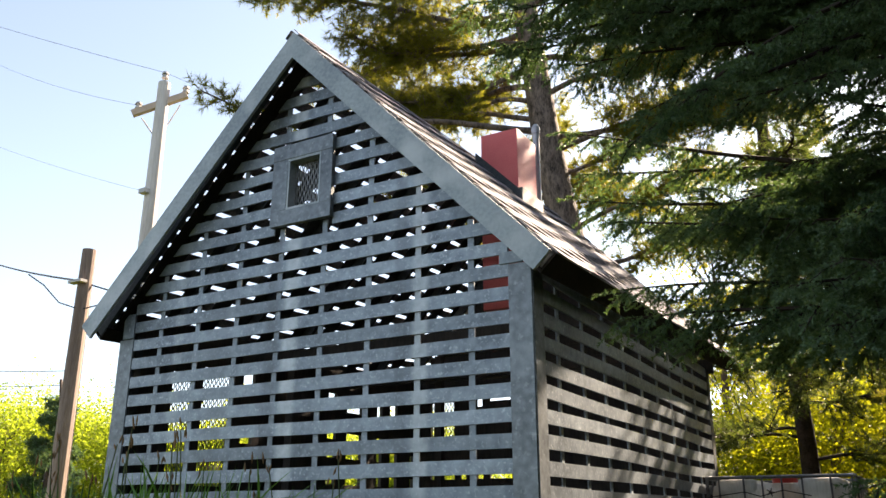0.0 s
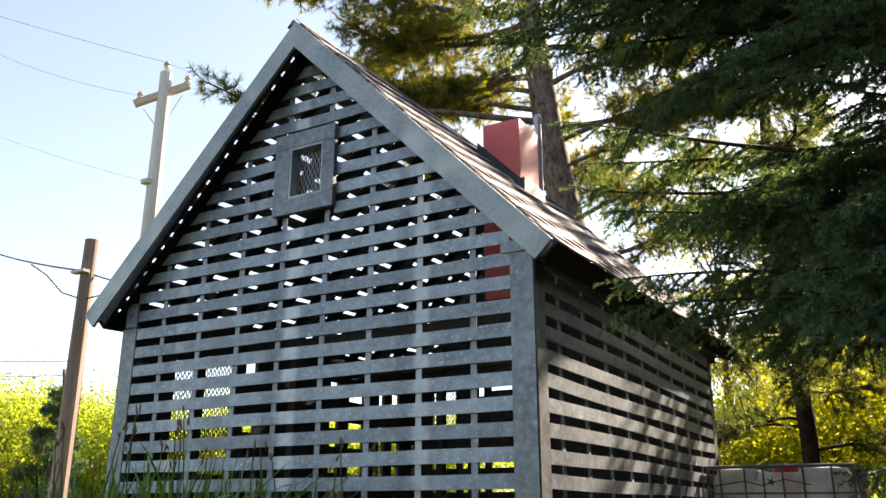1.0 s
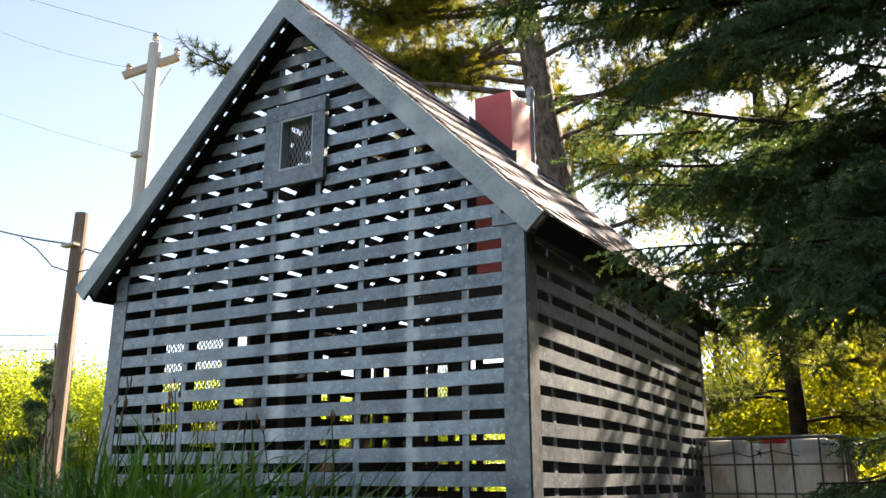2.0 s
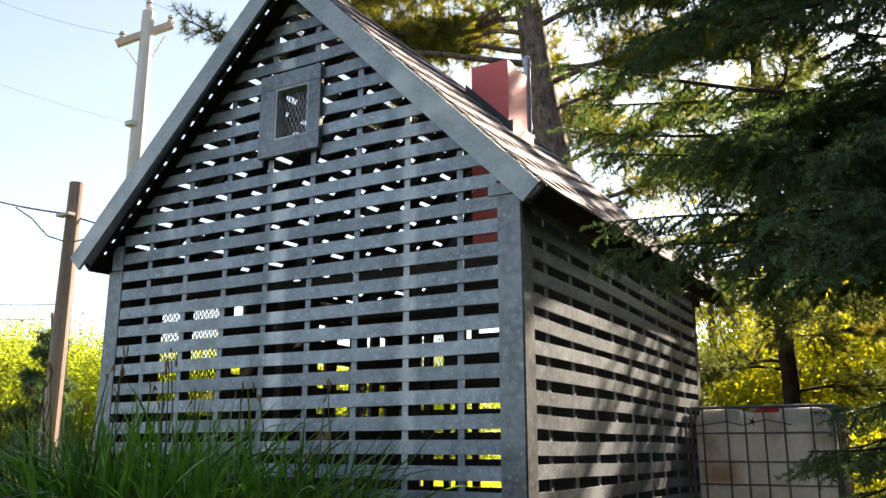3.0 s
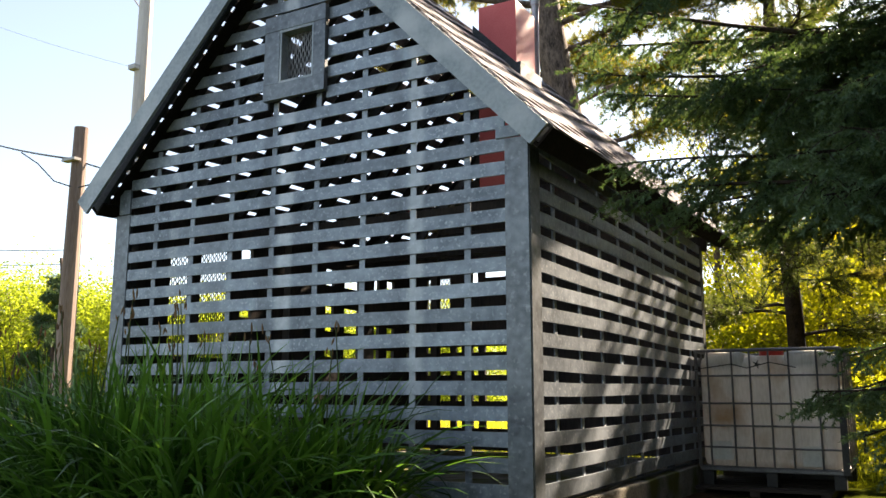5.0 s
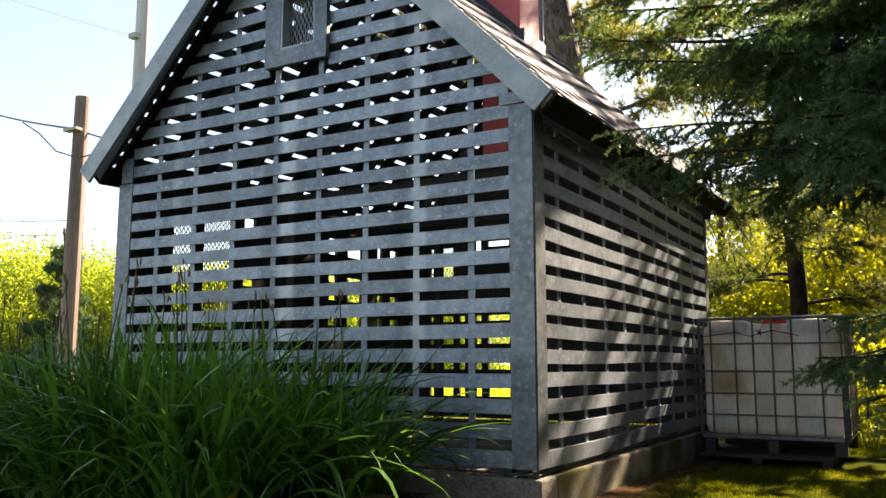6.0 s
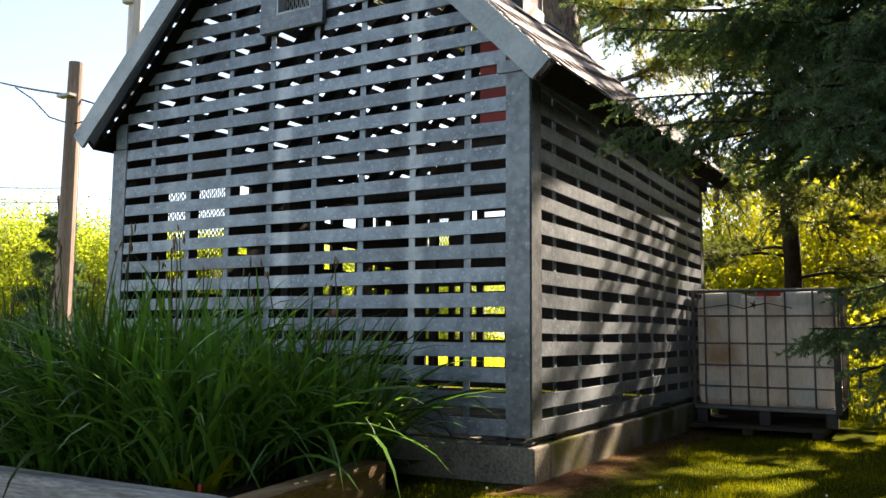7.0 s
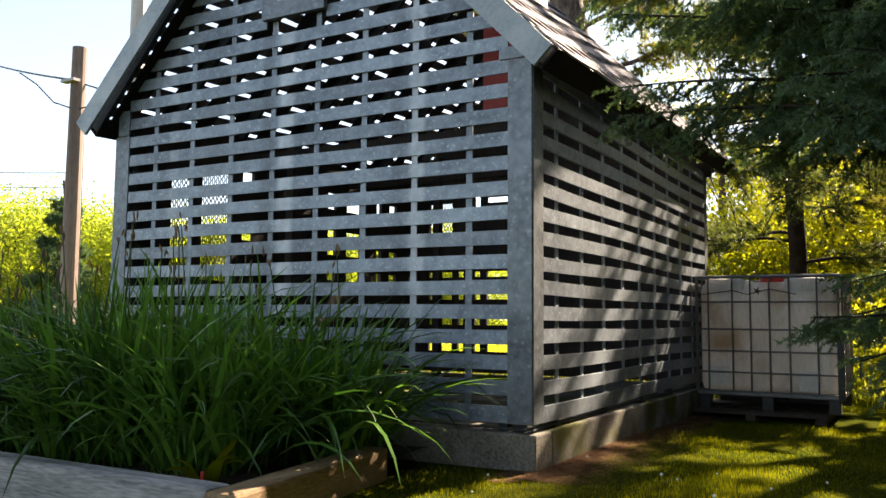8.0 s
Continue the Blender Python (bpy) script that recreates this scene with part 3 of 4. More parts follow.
def blades(rng, roots, yaw, lean, length, width, curl, seg=5, turned=0.9):
    """Arching grass blades as ribbons; all arguments are arrays."""
    n = len(roots)
    t = np.linspace(0, 1, seg + 1)
    ang = lean[:, None] + curl[:, None] * t[None, :] ** 1.4
    step = length[:, None] / seg
    dx = np.concatenate([np.zeros((n, 1)), np.cumsum(np.sin(ang[:, :-1]) * step, 1)], 1)
    dz = np.concatenate([np.zeros((n, 1)), np.cumsum(np.cos(ang[:, :-1]) * step, 1)], 1)
    cx, sx = np.cos(yaw)[:, None], np.sin(yaw)[:, None]
    mid = np.stack([roots[:, 0:1] + dx * cx, roots[:, 1:2] + dx * sx, roots[:, 2:3] + dz], -1)
    w = width[:, None] * np.clip(np.minimum(0.45 + 2.5 * t, 1.15 * (1 - t) ** 0.6 + 0.02), 0, 1)[None, :]
    flat = np.stack([-sx * np.ones_like(dx), cx * np.ones_like(dx), np.zeros_like(dx)], -1)
    over = np.stack([-np.cos(ang) * cx, -np.cos(ang) * sx, np.sin(ang)], -1)
    turn = (rng.uniform(-turned, turned, n)[:, None] + rng.uniform(-0.6, 0.6, n)[:, None] * t[None, :])[..., None]
    side = (flat * np.cos(turn) + over * np.sin(turn)) * w[..., None] / 2
    v = np.stack([mid - side, mid + side], 2).reshape(-1, 3)
    base = (np.arange(n) * (seg + 1) * 2)[:, None]
    k = np.arange(seg)[None, :] * 2
    f = np.stack([base + k, base + k + 1, base + k + 3, base + k + 2], -1).reshape(-1, 4)
    return v, f


def daylily(at, seed, size=1.0, n=330, stalks=5, lean_to=None):
    rng = np.random.default_rng(seed)
    root = thing("daylily_clump", at, "dense clump of long arching dark green daylily leaves", "plant", "daylilies in the bed")
    r = rng.uniform(0, 0.30, n) ** 0.8 * size
    a = rng.uniform(0, 2 * np.pi, n)
    roots = np.stack([at[0] + r * np.cos(a), at[1] + r * np.sin(a) * 0.8, np.full(n, at[2])], -1)
    yaw = a + rng.normal(0, 0.5, n)
    if lean_to is not None:
        yaw = np.where(rng.uniform(0, 1, n) < 0.4, lean_to + rng.normal(0, 0.6, n), yaw)
    up = rng.uniform(0, 1, n) < 0.2
    lean = np.where(up, rng.uniform(0.0, 0.3, n), rng.uniform(0.1, 0.9, n))
    length = np.where(up, rng.uniform(0.5, 0.85, n), rng.uniform(0.5, 1.0, n)) * size
    curl = np.where(up, rng.uniform(0.1, 0.7, n), rng.uniform(0.6, 2.1, n))
    v, f = blades(rng, roots, yaw, lean, length, rng.uniform(0.016, 0.030, n), curl, 8)
    v[:, 2] = np.maximum(v[:, 2], 0.03)
    v[:, 1] = np.minimum(v[:, 1], -0.03)
    adopt(new("leaves", bulk("leaves", v, f, LILY, True)), root)
    for i in range(stalks):
        x, y = at[0] + rng.uniform(-0.25, 0.25) * size, at[1] + rng.uniform(-0.2, 0.2) * size
        h = rng.uniform(0.72, 0.98) * size
        dx, dy = rng.uniform(-0.15, 0.15), rng.uniform(-0.1, 0.1)
        pts = [(x, y, at[2]), (x + dx * 0.4, y + dy * 0.4, at[2] + h * 0.5), (x + dx, y + dy, at[2] + h)]
        st = part("flower_stalk", bm_tube(pts, [0.005, 0.004, 0.003], 5), STALK, root)
        for j in range(3):
            p = Vector(pts[2]) + Vector((rng.uniform(-0.03, 0.03), rng.uniform(-0.02, 0.02), rng.uniform(-0.06, 0.03)))
            q = p + Vector((rng.uniform(-0.02, 0.02), 0, rng.uniform(0.03, 0.06)))
            part("bud", bm_tube([p, (p + q) / 2, q], [0.002, 0.006, 0.0015], 5), BUD, st)


def plants():
    spots = [(-0.95, -0.62, 0.95), (-1.25, -1.02, 1.0), (-1.75, -0.75, 1.05), (-1.85, -1.12, 0.95), (-2.35, -0.9, 1.0),
             (-2.45, -1.2, 0.9), (-2.9, -0.8, 1.0), (-3.1, -1.15, 0.95), (-3.5, -0.75, 0.95), (-3.55, -1.35, 0.9)]
    for i, (x, y, s) in enumerate(spots):
        daylily((x, y, 0.07), 11 + i, s * (1.12 if i < 2 else 1.22 if i < 5 else 1.08), 400 if i < 6 else 330, 4, -0.6 if i < 3 else None)
    rng = np.random.default_rng(5)
    # broad weed leaves at the corner of the bed
    weed = thing("broadleaf_weed", (-0.8, -1.42, 0.07), "small weed with a few broad green leaves at the bed's edge", "plant")
    n = 7
    v, f = blades(rng, np.tile([[-0.8, -1.42, 0.07]], (n, 1)) + rng.normal(0, 0.02, (n, 3)) * [1, 1, 0], rng.uniform(-2.5, 0.6, n), rng.uniform(0.2, 0.6, n),
                  rng.uniform(0.16, 0.26, n), rng.uniform(0.04, 0.06, n), rng.uniform(0.8, 2.0, n), 6)
    adopt(new("leaf_rosette", bulk("leaf_rosette", v, f, GRASS, True)), weed)


def lawn():
    rng = np.random.default_rng(3)
    n = 170000
    x = rng.uniform(-0.8, 2.3, n)
    y = -1.8 + 8.2 * rng.uniform(0, 1, n) ** 1.25
    keep = ~((x < 0.07 + 0.10 * np.sin(3 * y)) & (y > -0.12)) & ~((x < -0.32 - 0.13 * (y + 1.76)) & (y > -1.78) & (y < 0.1)) & ~((x < 0) & (y > -0.1))
    bare = np.array([noise.noise((a * 1.7, b * 1.7, 9)) for a, b in zip(x, y)])
    keep &= bare > -0.55
    near = (x < 0.45) & (y > -0.25) & (rng.uniform(0, 1, n) < 0.6) & (x < 0.22 + 0.25 * bare)
    keep &= ~near
    keep &= ~((x > 0) & (x < 1.4) & (y > 2.9) & (y < 4.6))
    x, y = x[keep], y[keep]
    z = np.array([ground_z(a, b) for a, b in zip(x, y)]) - 0.004
    m = len(x)
    tall = np.clip(0.8 + 0.9 * bare[keep], 0.4, 1.6)
    v, f = blades(rng, np.stack([x, y, z], -1), rng.uniform(0, 6.28, m), rng.uniform(0, 0.5, m), rng.uniform(0.014, 0.036, m) * tall,
                  rng.uniform(0.004, 0.007, m), rng.uniform(0.2, 1.2, m), 1)
    tagged(new("lawn_grass", bulk("lawn_grass", v, f, GRASS)), "short green lawn grass with dappled sunlight", "grass", kind="stuff")
    # brown litter along the footing
    m = 9000
    x = 0.03 + np.abs(rng.normal(0, 0.16, m))
    y = rng.uniform(-0.25, 3.4, m)
    sel = (x < 0.5)
    x, y = x[sel], y[sel]
    a = rng.uniform(0, 3.14, len(x))
    z = np.array([ground_z(p, q) for p, q in zip(x, y)]) + rng.uniform(0.001, 0.012, len(x))
    d = np.stack([np.cos(a), np.sin(a), rng.uniform(-0.1, 0.1, len(x))], -1) * rng.uniform(0.02, 0.05, len(x))[:, None]
    p = np.stack([x, y, z], -1)
    s = np.stack([-np.sin(a), np.cos(a), np.zeros(len(x))], -1) * 0.0018
    v = np.stack([p - s, p + s, p + d + s, p + d - s], 1).reshape(-1, 3)
    f = np.arange(len(x) * 4).reshape(-1, 4)
    tagged(new("needle_litter", bulk("needle_litter", v, f, LITTER)), "brown fallen needles and twigs along the concrete footing", "leaf litter", kind="stuff")
    # patch of bare brown earth under the litter
    n = 60
    ys = np.linspace(-0.35, 3.3, n)
    outer = np.array([0.15 + 0.10 * noise.noise((q * 2.2, 1, 4)) + 0.05 * noise.noise((q * 9, 1, 4)) for q in ys]) * np.clip((ys + 0.36) * 5, 0.1, 1)
    v = [(-0.02 if q > -0.02 else -0.12, q, ground_z(0, q) + 0.004) for q in ys] + [(o, q, ground_z(o, q) + 0.004) for o, q in zip(outer, ys)]
    f = [[i, i + n, i + n + 1, i + 1] for i in range(n - 1)]
    tagged(new("bare_earth", bulk("bare_earth", v, f, LITTER, True)), "strip of bare brown earth beside the footing", "ground", kind="structure")
    bm = bmesh.new()
    for i in range(26):
        px, py = rng.uniform(-0.3, 2.2), rng.uniform(-1.4, 0.6)
        if px < 0.1 and py > -0.15:
            continue
        bmesh.ops.create_icosphere(bm, subdivisions=1, radius=rng.uniform(0.006, 0.011), matrix=Matrix.Translation((px, py, ground_z(px, py) + 0.035)))
    solo("clover_flowers", bm, WHITE_DOT, "scattered small white clover heads in the lawn", "flower", kind="stuff")


def field():
    rng = np.random.default_rng(8)
    n = 30000
    d = 6.0 + 34 * rng.uniform(0, 1, n) ** 1.6
    a = radians(90) + rng.uniform(radians(24), radians(72), n)
    x, y = 1.7 + d * np.cos(a), -4 + d * np.sin(a)
    keep = (x < -W - 0.7)
    x, y, d = x[keep], y[keep], d[keep]
    m = len(x)
    z = np.zeros(m) - 0.08
    v, f = blades(rng, np.stack([x, y, z], -1), rng.uniform(0, 6.28, m), rng.uniform(0, 0.3, m), rng.uniform(0.15, 0.50, m),
                  rng.uniform(0.006, 0.012, m) * (0.6 + d / 14), rng.uniform(0.1, 1.0, m), 3)
    tagged(new("field_grass", bulk("field_grass", v, f, FIELD)), "tall sunlit yellow-green field grass", "grass", kind="stuff")
    n = 26000
    x, y = rng.uniform(-7, 12, n), rng.uniform(4.5, 30, n)
    keep = ~((x > -W - 0.2) & (x < 1.6) & (y < 5.0))
    x, y = x[keep], y[keep]
    m = len(x)
    v, f = blades(rng, np.stack([x, y, np.full(m, -0.09)], -1), rng.uniform(0, 6.28, m), rng.uniform(0, 0.4, m), rng.uniform(0.08, 0.35, m),
                  rng.uniform(0.01, 0.025, m), rng.uniform(0.1, 1.0, m), 2)
    tagged(new("meadow_grass", bulk("meadow_grass", v, f, FIELD)), "sunlit rough grass behind the shed", "grass", kind="stuff")


raised_bed()
plants()
lawn()
field()


# ---------------------------------------------------------------- tank on its pallet
def tank():
    x0, x1, y0, y1 = 0.04, 1.16, 3.40, 4.38
    g = -0.085
    pz = g + 0.115
    pal = thing("wooden_pallet", ((x0 + x1) / 2, (y0 + y1) / 2 - 0.1, g), "old dark wooden pallet lying in the grass", "pallet")
    for i in range(7):
        y = y0 - 0.17 + i * 0.17
        part("deck_board", bm_box((x0 - 0.12, y, pz - 0.022), (x1 - 0.10, y + 0.10, pz), 0.003), PALLET, pal)
    for x in (x0 - 0.11, (x0 + x1) / 2 - 0.15, x1 - 0.19):
        part("stringer", bm_box((x, y0 - 0.165, g), (x + 0.08, y0 + 0.95, pz - 0.0225), 0.004), PALLET, pal)
    ibc = thing("bulk_liquid_tank", ((x0 + x1) / 2, (y0 + y1) / 2, pz), "milky white plastic bulk tank in a grey steel cage, stained", "water tank")
    top = 1.135
    # base frame; black on the feet and an added rear strip stand for shade
    fz = pz + 0.115
    for x in (x0, (x0 + x1) / 2 - 0.06, x1 - 0.12):
        for y in (y0 + 0.01, y1 - 0.12):
            part("foot", bm_box((x + 0.015, y, pz), (x + 0.105, y + 0.10, fz), 0.008), BLACK, ibc)
    part("shade_strip", bm_box((x0, y1 - 0.10, pz), (x1, y1 - 0.02, fz - 0.001), 0.006), BLACK, ibc)
    part("base_plate", bm_box((x0, y0, fz), (x1, y1, fz + 0.03), 0.008), CAGE, ibc)
    # bottle with rounded edges and two raised shoulders
    bm = bm_box((x0 + 0.02, y0 + 0.02, fz + 0.032), (x1 - 0.02, y1 - 0.02, top - 0.045), 0.075)
    bot = part("bottle", bm, PLASTIC, ibc, "stained translucent white plastic bottle", True)
    for a, b in ((x0 + 0.06, x0 + 0.40), (x1 - 0.42, x1 - 0.08)):
        part("shoulder", bm_box((a, y0 + 0.0185, top - 0.16), (b, y1 - 0.05, top - 0.012), 0.045), PLASTIC, bot, smooth=True)
    part("filler_cap", bm_tube([((x0 + x1) / 2 + 0.02, y0 + 0.25, top - 0.05), ((x0 + x1) / 2 + 0.02, y0 + 0.25, top + 0.005)], 0.10, 20), RED_PLASTIC, ibc, "red screw cap")
    part("label_plate", bm_box((x0 + 0.08, y0 + 0.013, fz + 0.09), (x0 + 0.26, y0 + 0.018, fz + 0.24)), WHITE_DOT, ibc)
    part("label_plate", bm_box((x1 - 0.32, y0 + 0.013, fz + 0.06), (x1 - 0.18, y0 + 0.018, fz + 0.22)), WHITE_DOT, ibc)
    # cage
    r = 0.0075
    zs = [fz + 0.035, 0.338, 0.514, 0.696, 0.925, top]
    loop = lambda z: [(x0, y0, z), (x1, y0, z), (x1, y1, z), (x0, y1, z), (x0, y0, z)]
    for i, z in enumerate(zs):
        bm = bmesh.new()
        L = loop(z)
        for a, b in zip(L, L[1:]):
            bm_tube([a, b], 0.014 if i == len(zs) - 1 else r, 8, bm)
        part("cage_ring", bm, CAGE, ibc)
    for fx in (0.012, 0.09, 0.265, 0.394, 0.527, 0.663, 0.85, 0.988):
        x = x0 + (x1 - x0) * fx
        part("cage_bar", bm_tube([(x, y0 - 0.012, fz + 0.03), (x, y0 - 0.012, top - 0.002)], r, 8), CAGE, ibc)
        part("cage_bar", bm_tube([(x, y1 + 0.012, fz + 0.03), (x, y1 + 0.012, top - 0.002)], r, 8), CAGE, ibc)
    for fy in (0.04, 0.28, 0.5, 0.72, 0.96):
        y = y0 + (y1 - y0) * fy
        for x in (x0 - 0.012, x1 + 0.012):
            part("cage_bar", bm_tube([(x, y, fz + 0.03), (x, y, top - 0.002)], r, 8), CAGE, ibc)
    part("corner_guard", bm_box((x1 - 0.03, y0 - 0.022, fz + 0.0), (x1 + 0.022, y0 - 0.012, fz + 0.50), 0.004), BLACK, ibc)
    bm = bmesh.new()
    for i in range(5):
        a = i * 1.256
        bm_tube([(x0 + 0.50, y0 - 0.02, top - 0.12), (x0 + 0.50 + 0.035 * math.cos(a), y0 - 0.022, top - 0.12 + 0.035 * math.sin(a))], [0.008, 0.003], 5, bm)
    part("wire_knot", bm, BLACK, ibc)
    bm = bm_tube([(x0 + 0.0, y0 - 0.02, fz + 0.835), (x0 + 0.3, y0 - 0.026, fz + 0.875), (x0 + 0.42, y0 - 0.02, fz + 0.84), (x0 + 0.60, y0 - 0.026, fz + 0.885), (x0 + 0.8, y0 - 0.02, fz + 0.84)], 0.004, 5)
    part("cord", bm, BLACK, ibc)


tank()


# ---------------------------------------------------------------- poles and cables
def cable(a, b, sag, r=0.012, n=16):
    a, b = Vector(a), Vector(b)
    pts = [a.lerp(b, i / n) - Vector((0, 0, sag * 4 * (i / n) * (1 - i / n))) for i in range(n + 1)]
    solo("overhead_cable", bm_tube(pts, r, 5), WIRE, "thin dark overhead cable strung between poles", "cable", "overhead cables")


def insulator(p, parent):
    bm = bm_tube([p, p + Vector((0, 0, 0.10)), p + Vector((0, 0, 0.11)), p + Vector((0, 0, 0.20))], [0.02, 0.02, 0.075, 0.05], 10)
    bm_tube([p + Vector((0, 0, 0.205)), p + Vector((0, 0, 0.26))], [0.075, 0.055], 10, bm)
    part("insulator", bm, CERAMIC, parent)


def poles():
    top = Vector((-11.23, 6.79, 9.62))
    base = Vector((-11.23, 6.79, -0.3))
    p = thing("utility_pole", base, "tall pale weathered wooden power pole with a crossarm", "utility pole")
    shaft = part("shaft", bm_tube([base, base.lerp(top, 0.5), top], [0.19, 0.155, 0.125], 14), POLE, p)
    a, b = Vector((-11.80, 6.58, 8.86)), Vector((-10.96, 7.24, 9.38))
    d = (b - a).normalized()
    m = Matrix.Translation((a + b) / 2) @ d.to_track_quat("X", "Z").to_matrix().to_4x4()
    L = (b - a).length
    bm = bm_box((-L / 2, -0.06, -0.07), (L / 2, 0.06, 0.07), 0.008)
    bmesh.ops.transform(bm, matrix=m @ Matrix.Translation((0, -0.18, 0)), verts=bm.verts[:])
    part("crossarm", bm, ARM, p, "pale tan wooden crossarm")
    mid = (a + b) / 2
    for e in (a, b):
        part("brace", bm_tube([mid.lerp(e, 0.7) + Vector((0, 0, -0.08)), mid + Vector((-0.02, 0, -0.75))], 0.014, 6), CERAMIC, p)
    insulator(a.lerp(b, 0.06) + Vector((0, 0, 0.07)), p)
    insulator(a.lerp(b, 0.93) + Vector((0, 0, 0.07)), p)
    insulator(top, p)
    part("bracket", bm_box((-11.35, 6.55, 7.05), (-11.15, 6.68, 7.15), 0.01), CERAMIC, p)
    t2 = Vector((-11.42, 5.68, 5.62))
    b2 = Vector((-11.45, 5.70, -0.3))
    q = thing("utility_pole", b2, "shorter brown weathered wooden service pole in the field", "utility pole")
    part("shaft", bm_tube([b2, b2.lerp(t2, 0.5), t2], [0.17, 0.15, 0.125], 14), POLE_B, q)
    part("clamp", bm_box((-11.62, 5.46, 4.95), (-11.26, 5.60, 5.0)), CERAMIC, q)
    at = Vector((-11.45, 5.55, 5.0))
    cable(at, (-25.0, 10.6, 9.3), 0.15, 0.02)
    cable(at, (-10.0, 7.6, 4.75), 0.1, 0.015)
    loop = [at + Vector(v) for v in ((-0.75, -0.5, 0.10), (-0.5, -0.33, -0.1), (-0.25, -0.15, -0.42), (0.1, 0.05, -0.55), (0.45, 0.35, -0.4), (0.75, 0.6, -0.12))]
    solo("drop_cable", bm_tube(loop, 0.013, 6), WIRE, "slack looped drop cable hanging at the service pole", "cable")
    t3 = Vector((-34.33, 22.3, 8.07))
    far = thing("utility_pole", (t3.x, t3.y, -0.3), "distant brown wooden pole behind the field trees", "utility pole")
    part("shaft", bm_tube([(t3.x, t3.y, -0.3), t3], [0.2, 0.16], 10), POLE_B, far)
    tip = top + Vector((0, 0, 0.25))
    cable(tip, (-26.9, 3.95, 17.4), 0.2, 0.005)
    cable(a + Vector((0, 0, 0.3)), (-21.5, 8.1, 14.2), 0.2, 0.004)
    cable(tip, (-2, 40, 11), 0.8, 0.004)
    cable((-11.23, 6.70, 7.1), (-20.0, 7.3, 10.9), 0.1, 0.003)
    cable(t3 - Vector((0, 0, 0.3)), (-41, 12.5, 7.7), 0.3, 0.02)
    cable(t3 - Vector((0, 0, 1.0)), (-41, 12.5, 6.9), 0.3, 0.02)


poles()

# ---------------------------------------------------------------- trees
def needles_on(rng, a, b, per_m, length, width, spread=0.9):
    """Thin triangles round the segments a-b (arrays n, 3)."""
    seg = b - a
    L = np.linalg.norm(seg, axis=1)
    cnt = np.maximum(1, rng.poisson(L * per_m))
    i = np.repeat(np.arange(len(a)), cnt)
    t = rng.uniform(0, 1, len(i))
    p = a[i] + seg[i] * t[:, None]
    d = seg[i] / np.maximum(L[i], 1e-6)[:, None]
    r = rng.normal(0, 1, (len(i), 3))
    r -= d * np.sum(r * d, 1)[:, None]
    r /= np.maximum(np.linalg.norm(r, axis=1), 1e-6)[:, None]
    out = d * (1 - spread * 0.55) + r * spread
    out /= np.linalg.norm(out, axis=1)[:, None]
    s = np.cross(out, rng.normal(0, 1, (len(i), 3)))
    s /= np.maximum(np.linalg.norm(s, axis=1), 1e-6)[:, None]
    ln = (length * rng.uniform(0.7, 1.2, len(i)))[:, None]
    v = np.stack([p - s * width / 2, p + s * width / 2, p + out * ln], 1).reshape(-1, 3)
    return v, np.arange(len(v)).reshape(-1, 3)


def twigs_mesh(name, a, b, r, mat):
    """Three-sided rods for many thin twigs."""
    d = b - a
    d /= np.maximum(np.linalg.norm(d, axis=1), 1e-6)[:, None]
    u = np.cross(d, np.array([0.3, 0.2, 1.0]))
    u /= np.maximum(np.linalg.norm(u, axis=1), 1e-6)[:, None]
    w = np.cross(d, u)
    r = np.broadcast_to(np.asarray(r), (len(a),))[:, None]
    ring = [u * math.cos(t) + w * math.sin(t) for t in (0, 2.094, 4.189)]
    v = np.stack([a + q * r for q in ring] + [b + q * r * 0.6 for q in ring], 1).reshape(-1, 3)
    base = (np.arange(len(a)) * 6)[:, None]
    f = np.concatenate([base + np.array([[k, (k + 1) % 3, 3 + (k + 1) % 3, 3 + k]]) for k in range(3)], 0)
    return bulk(name, v, f, mat)


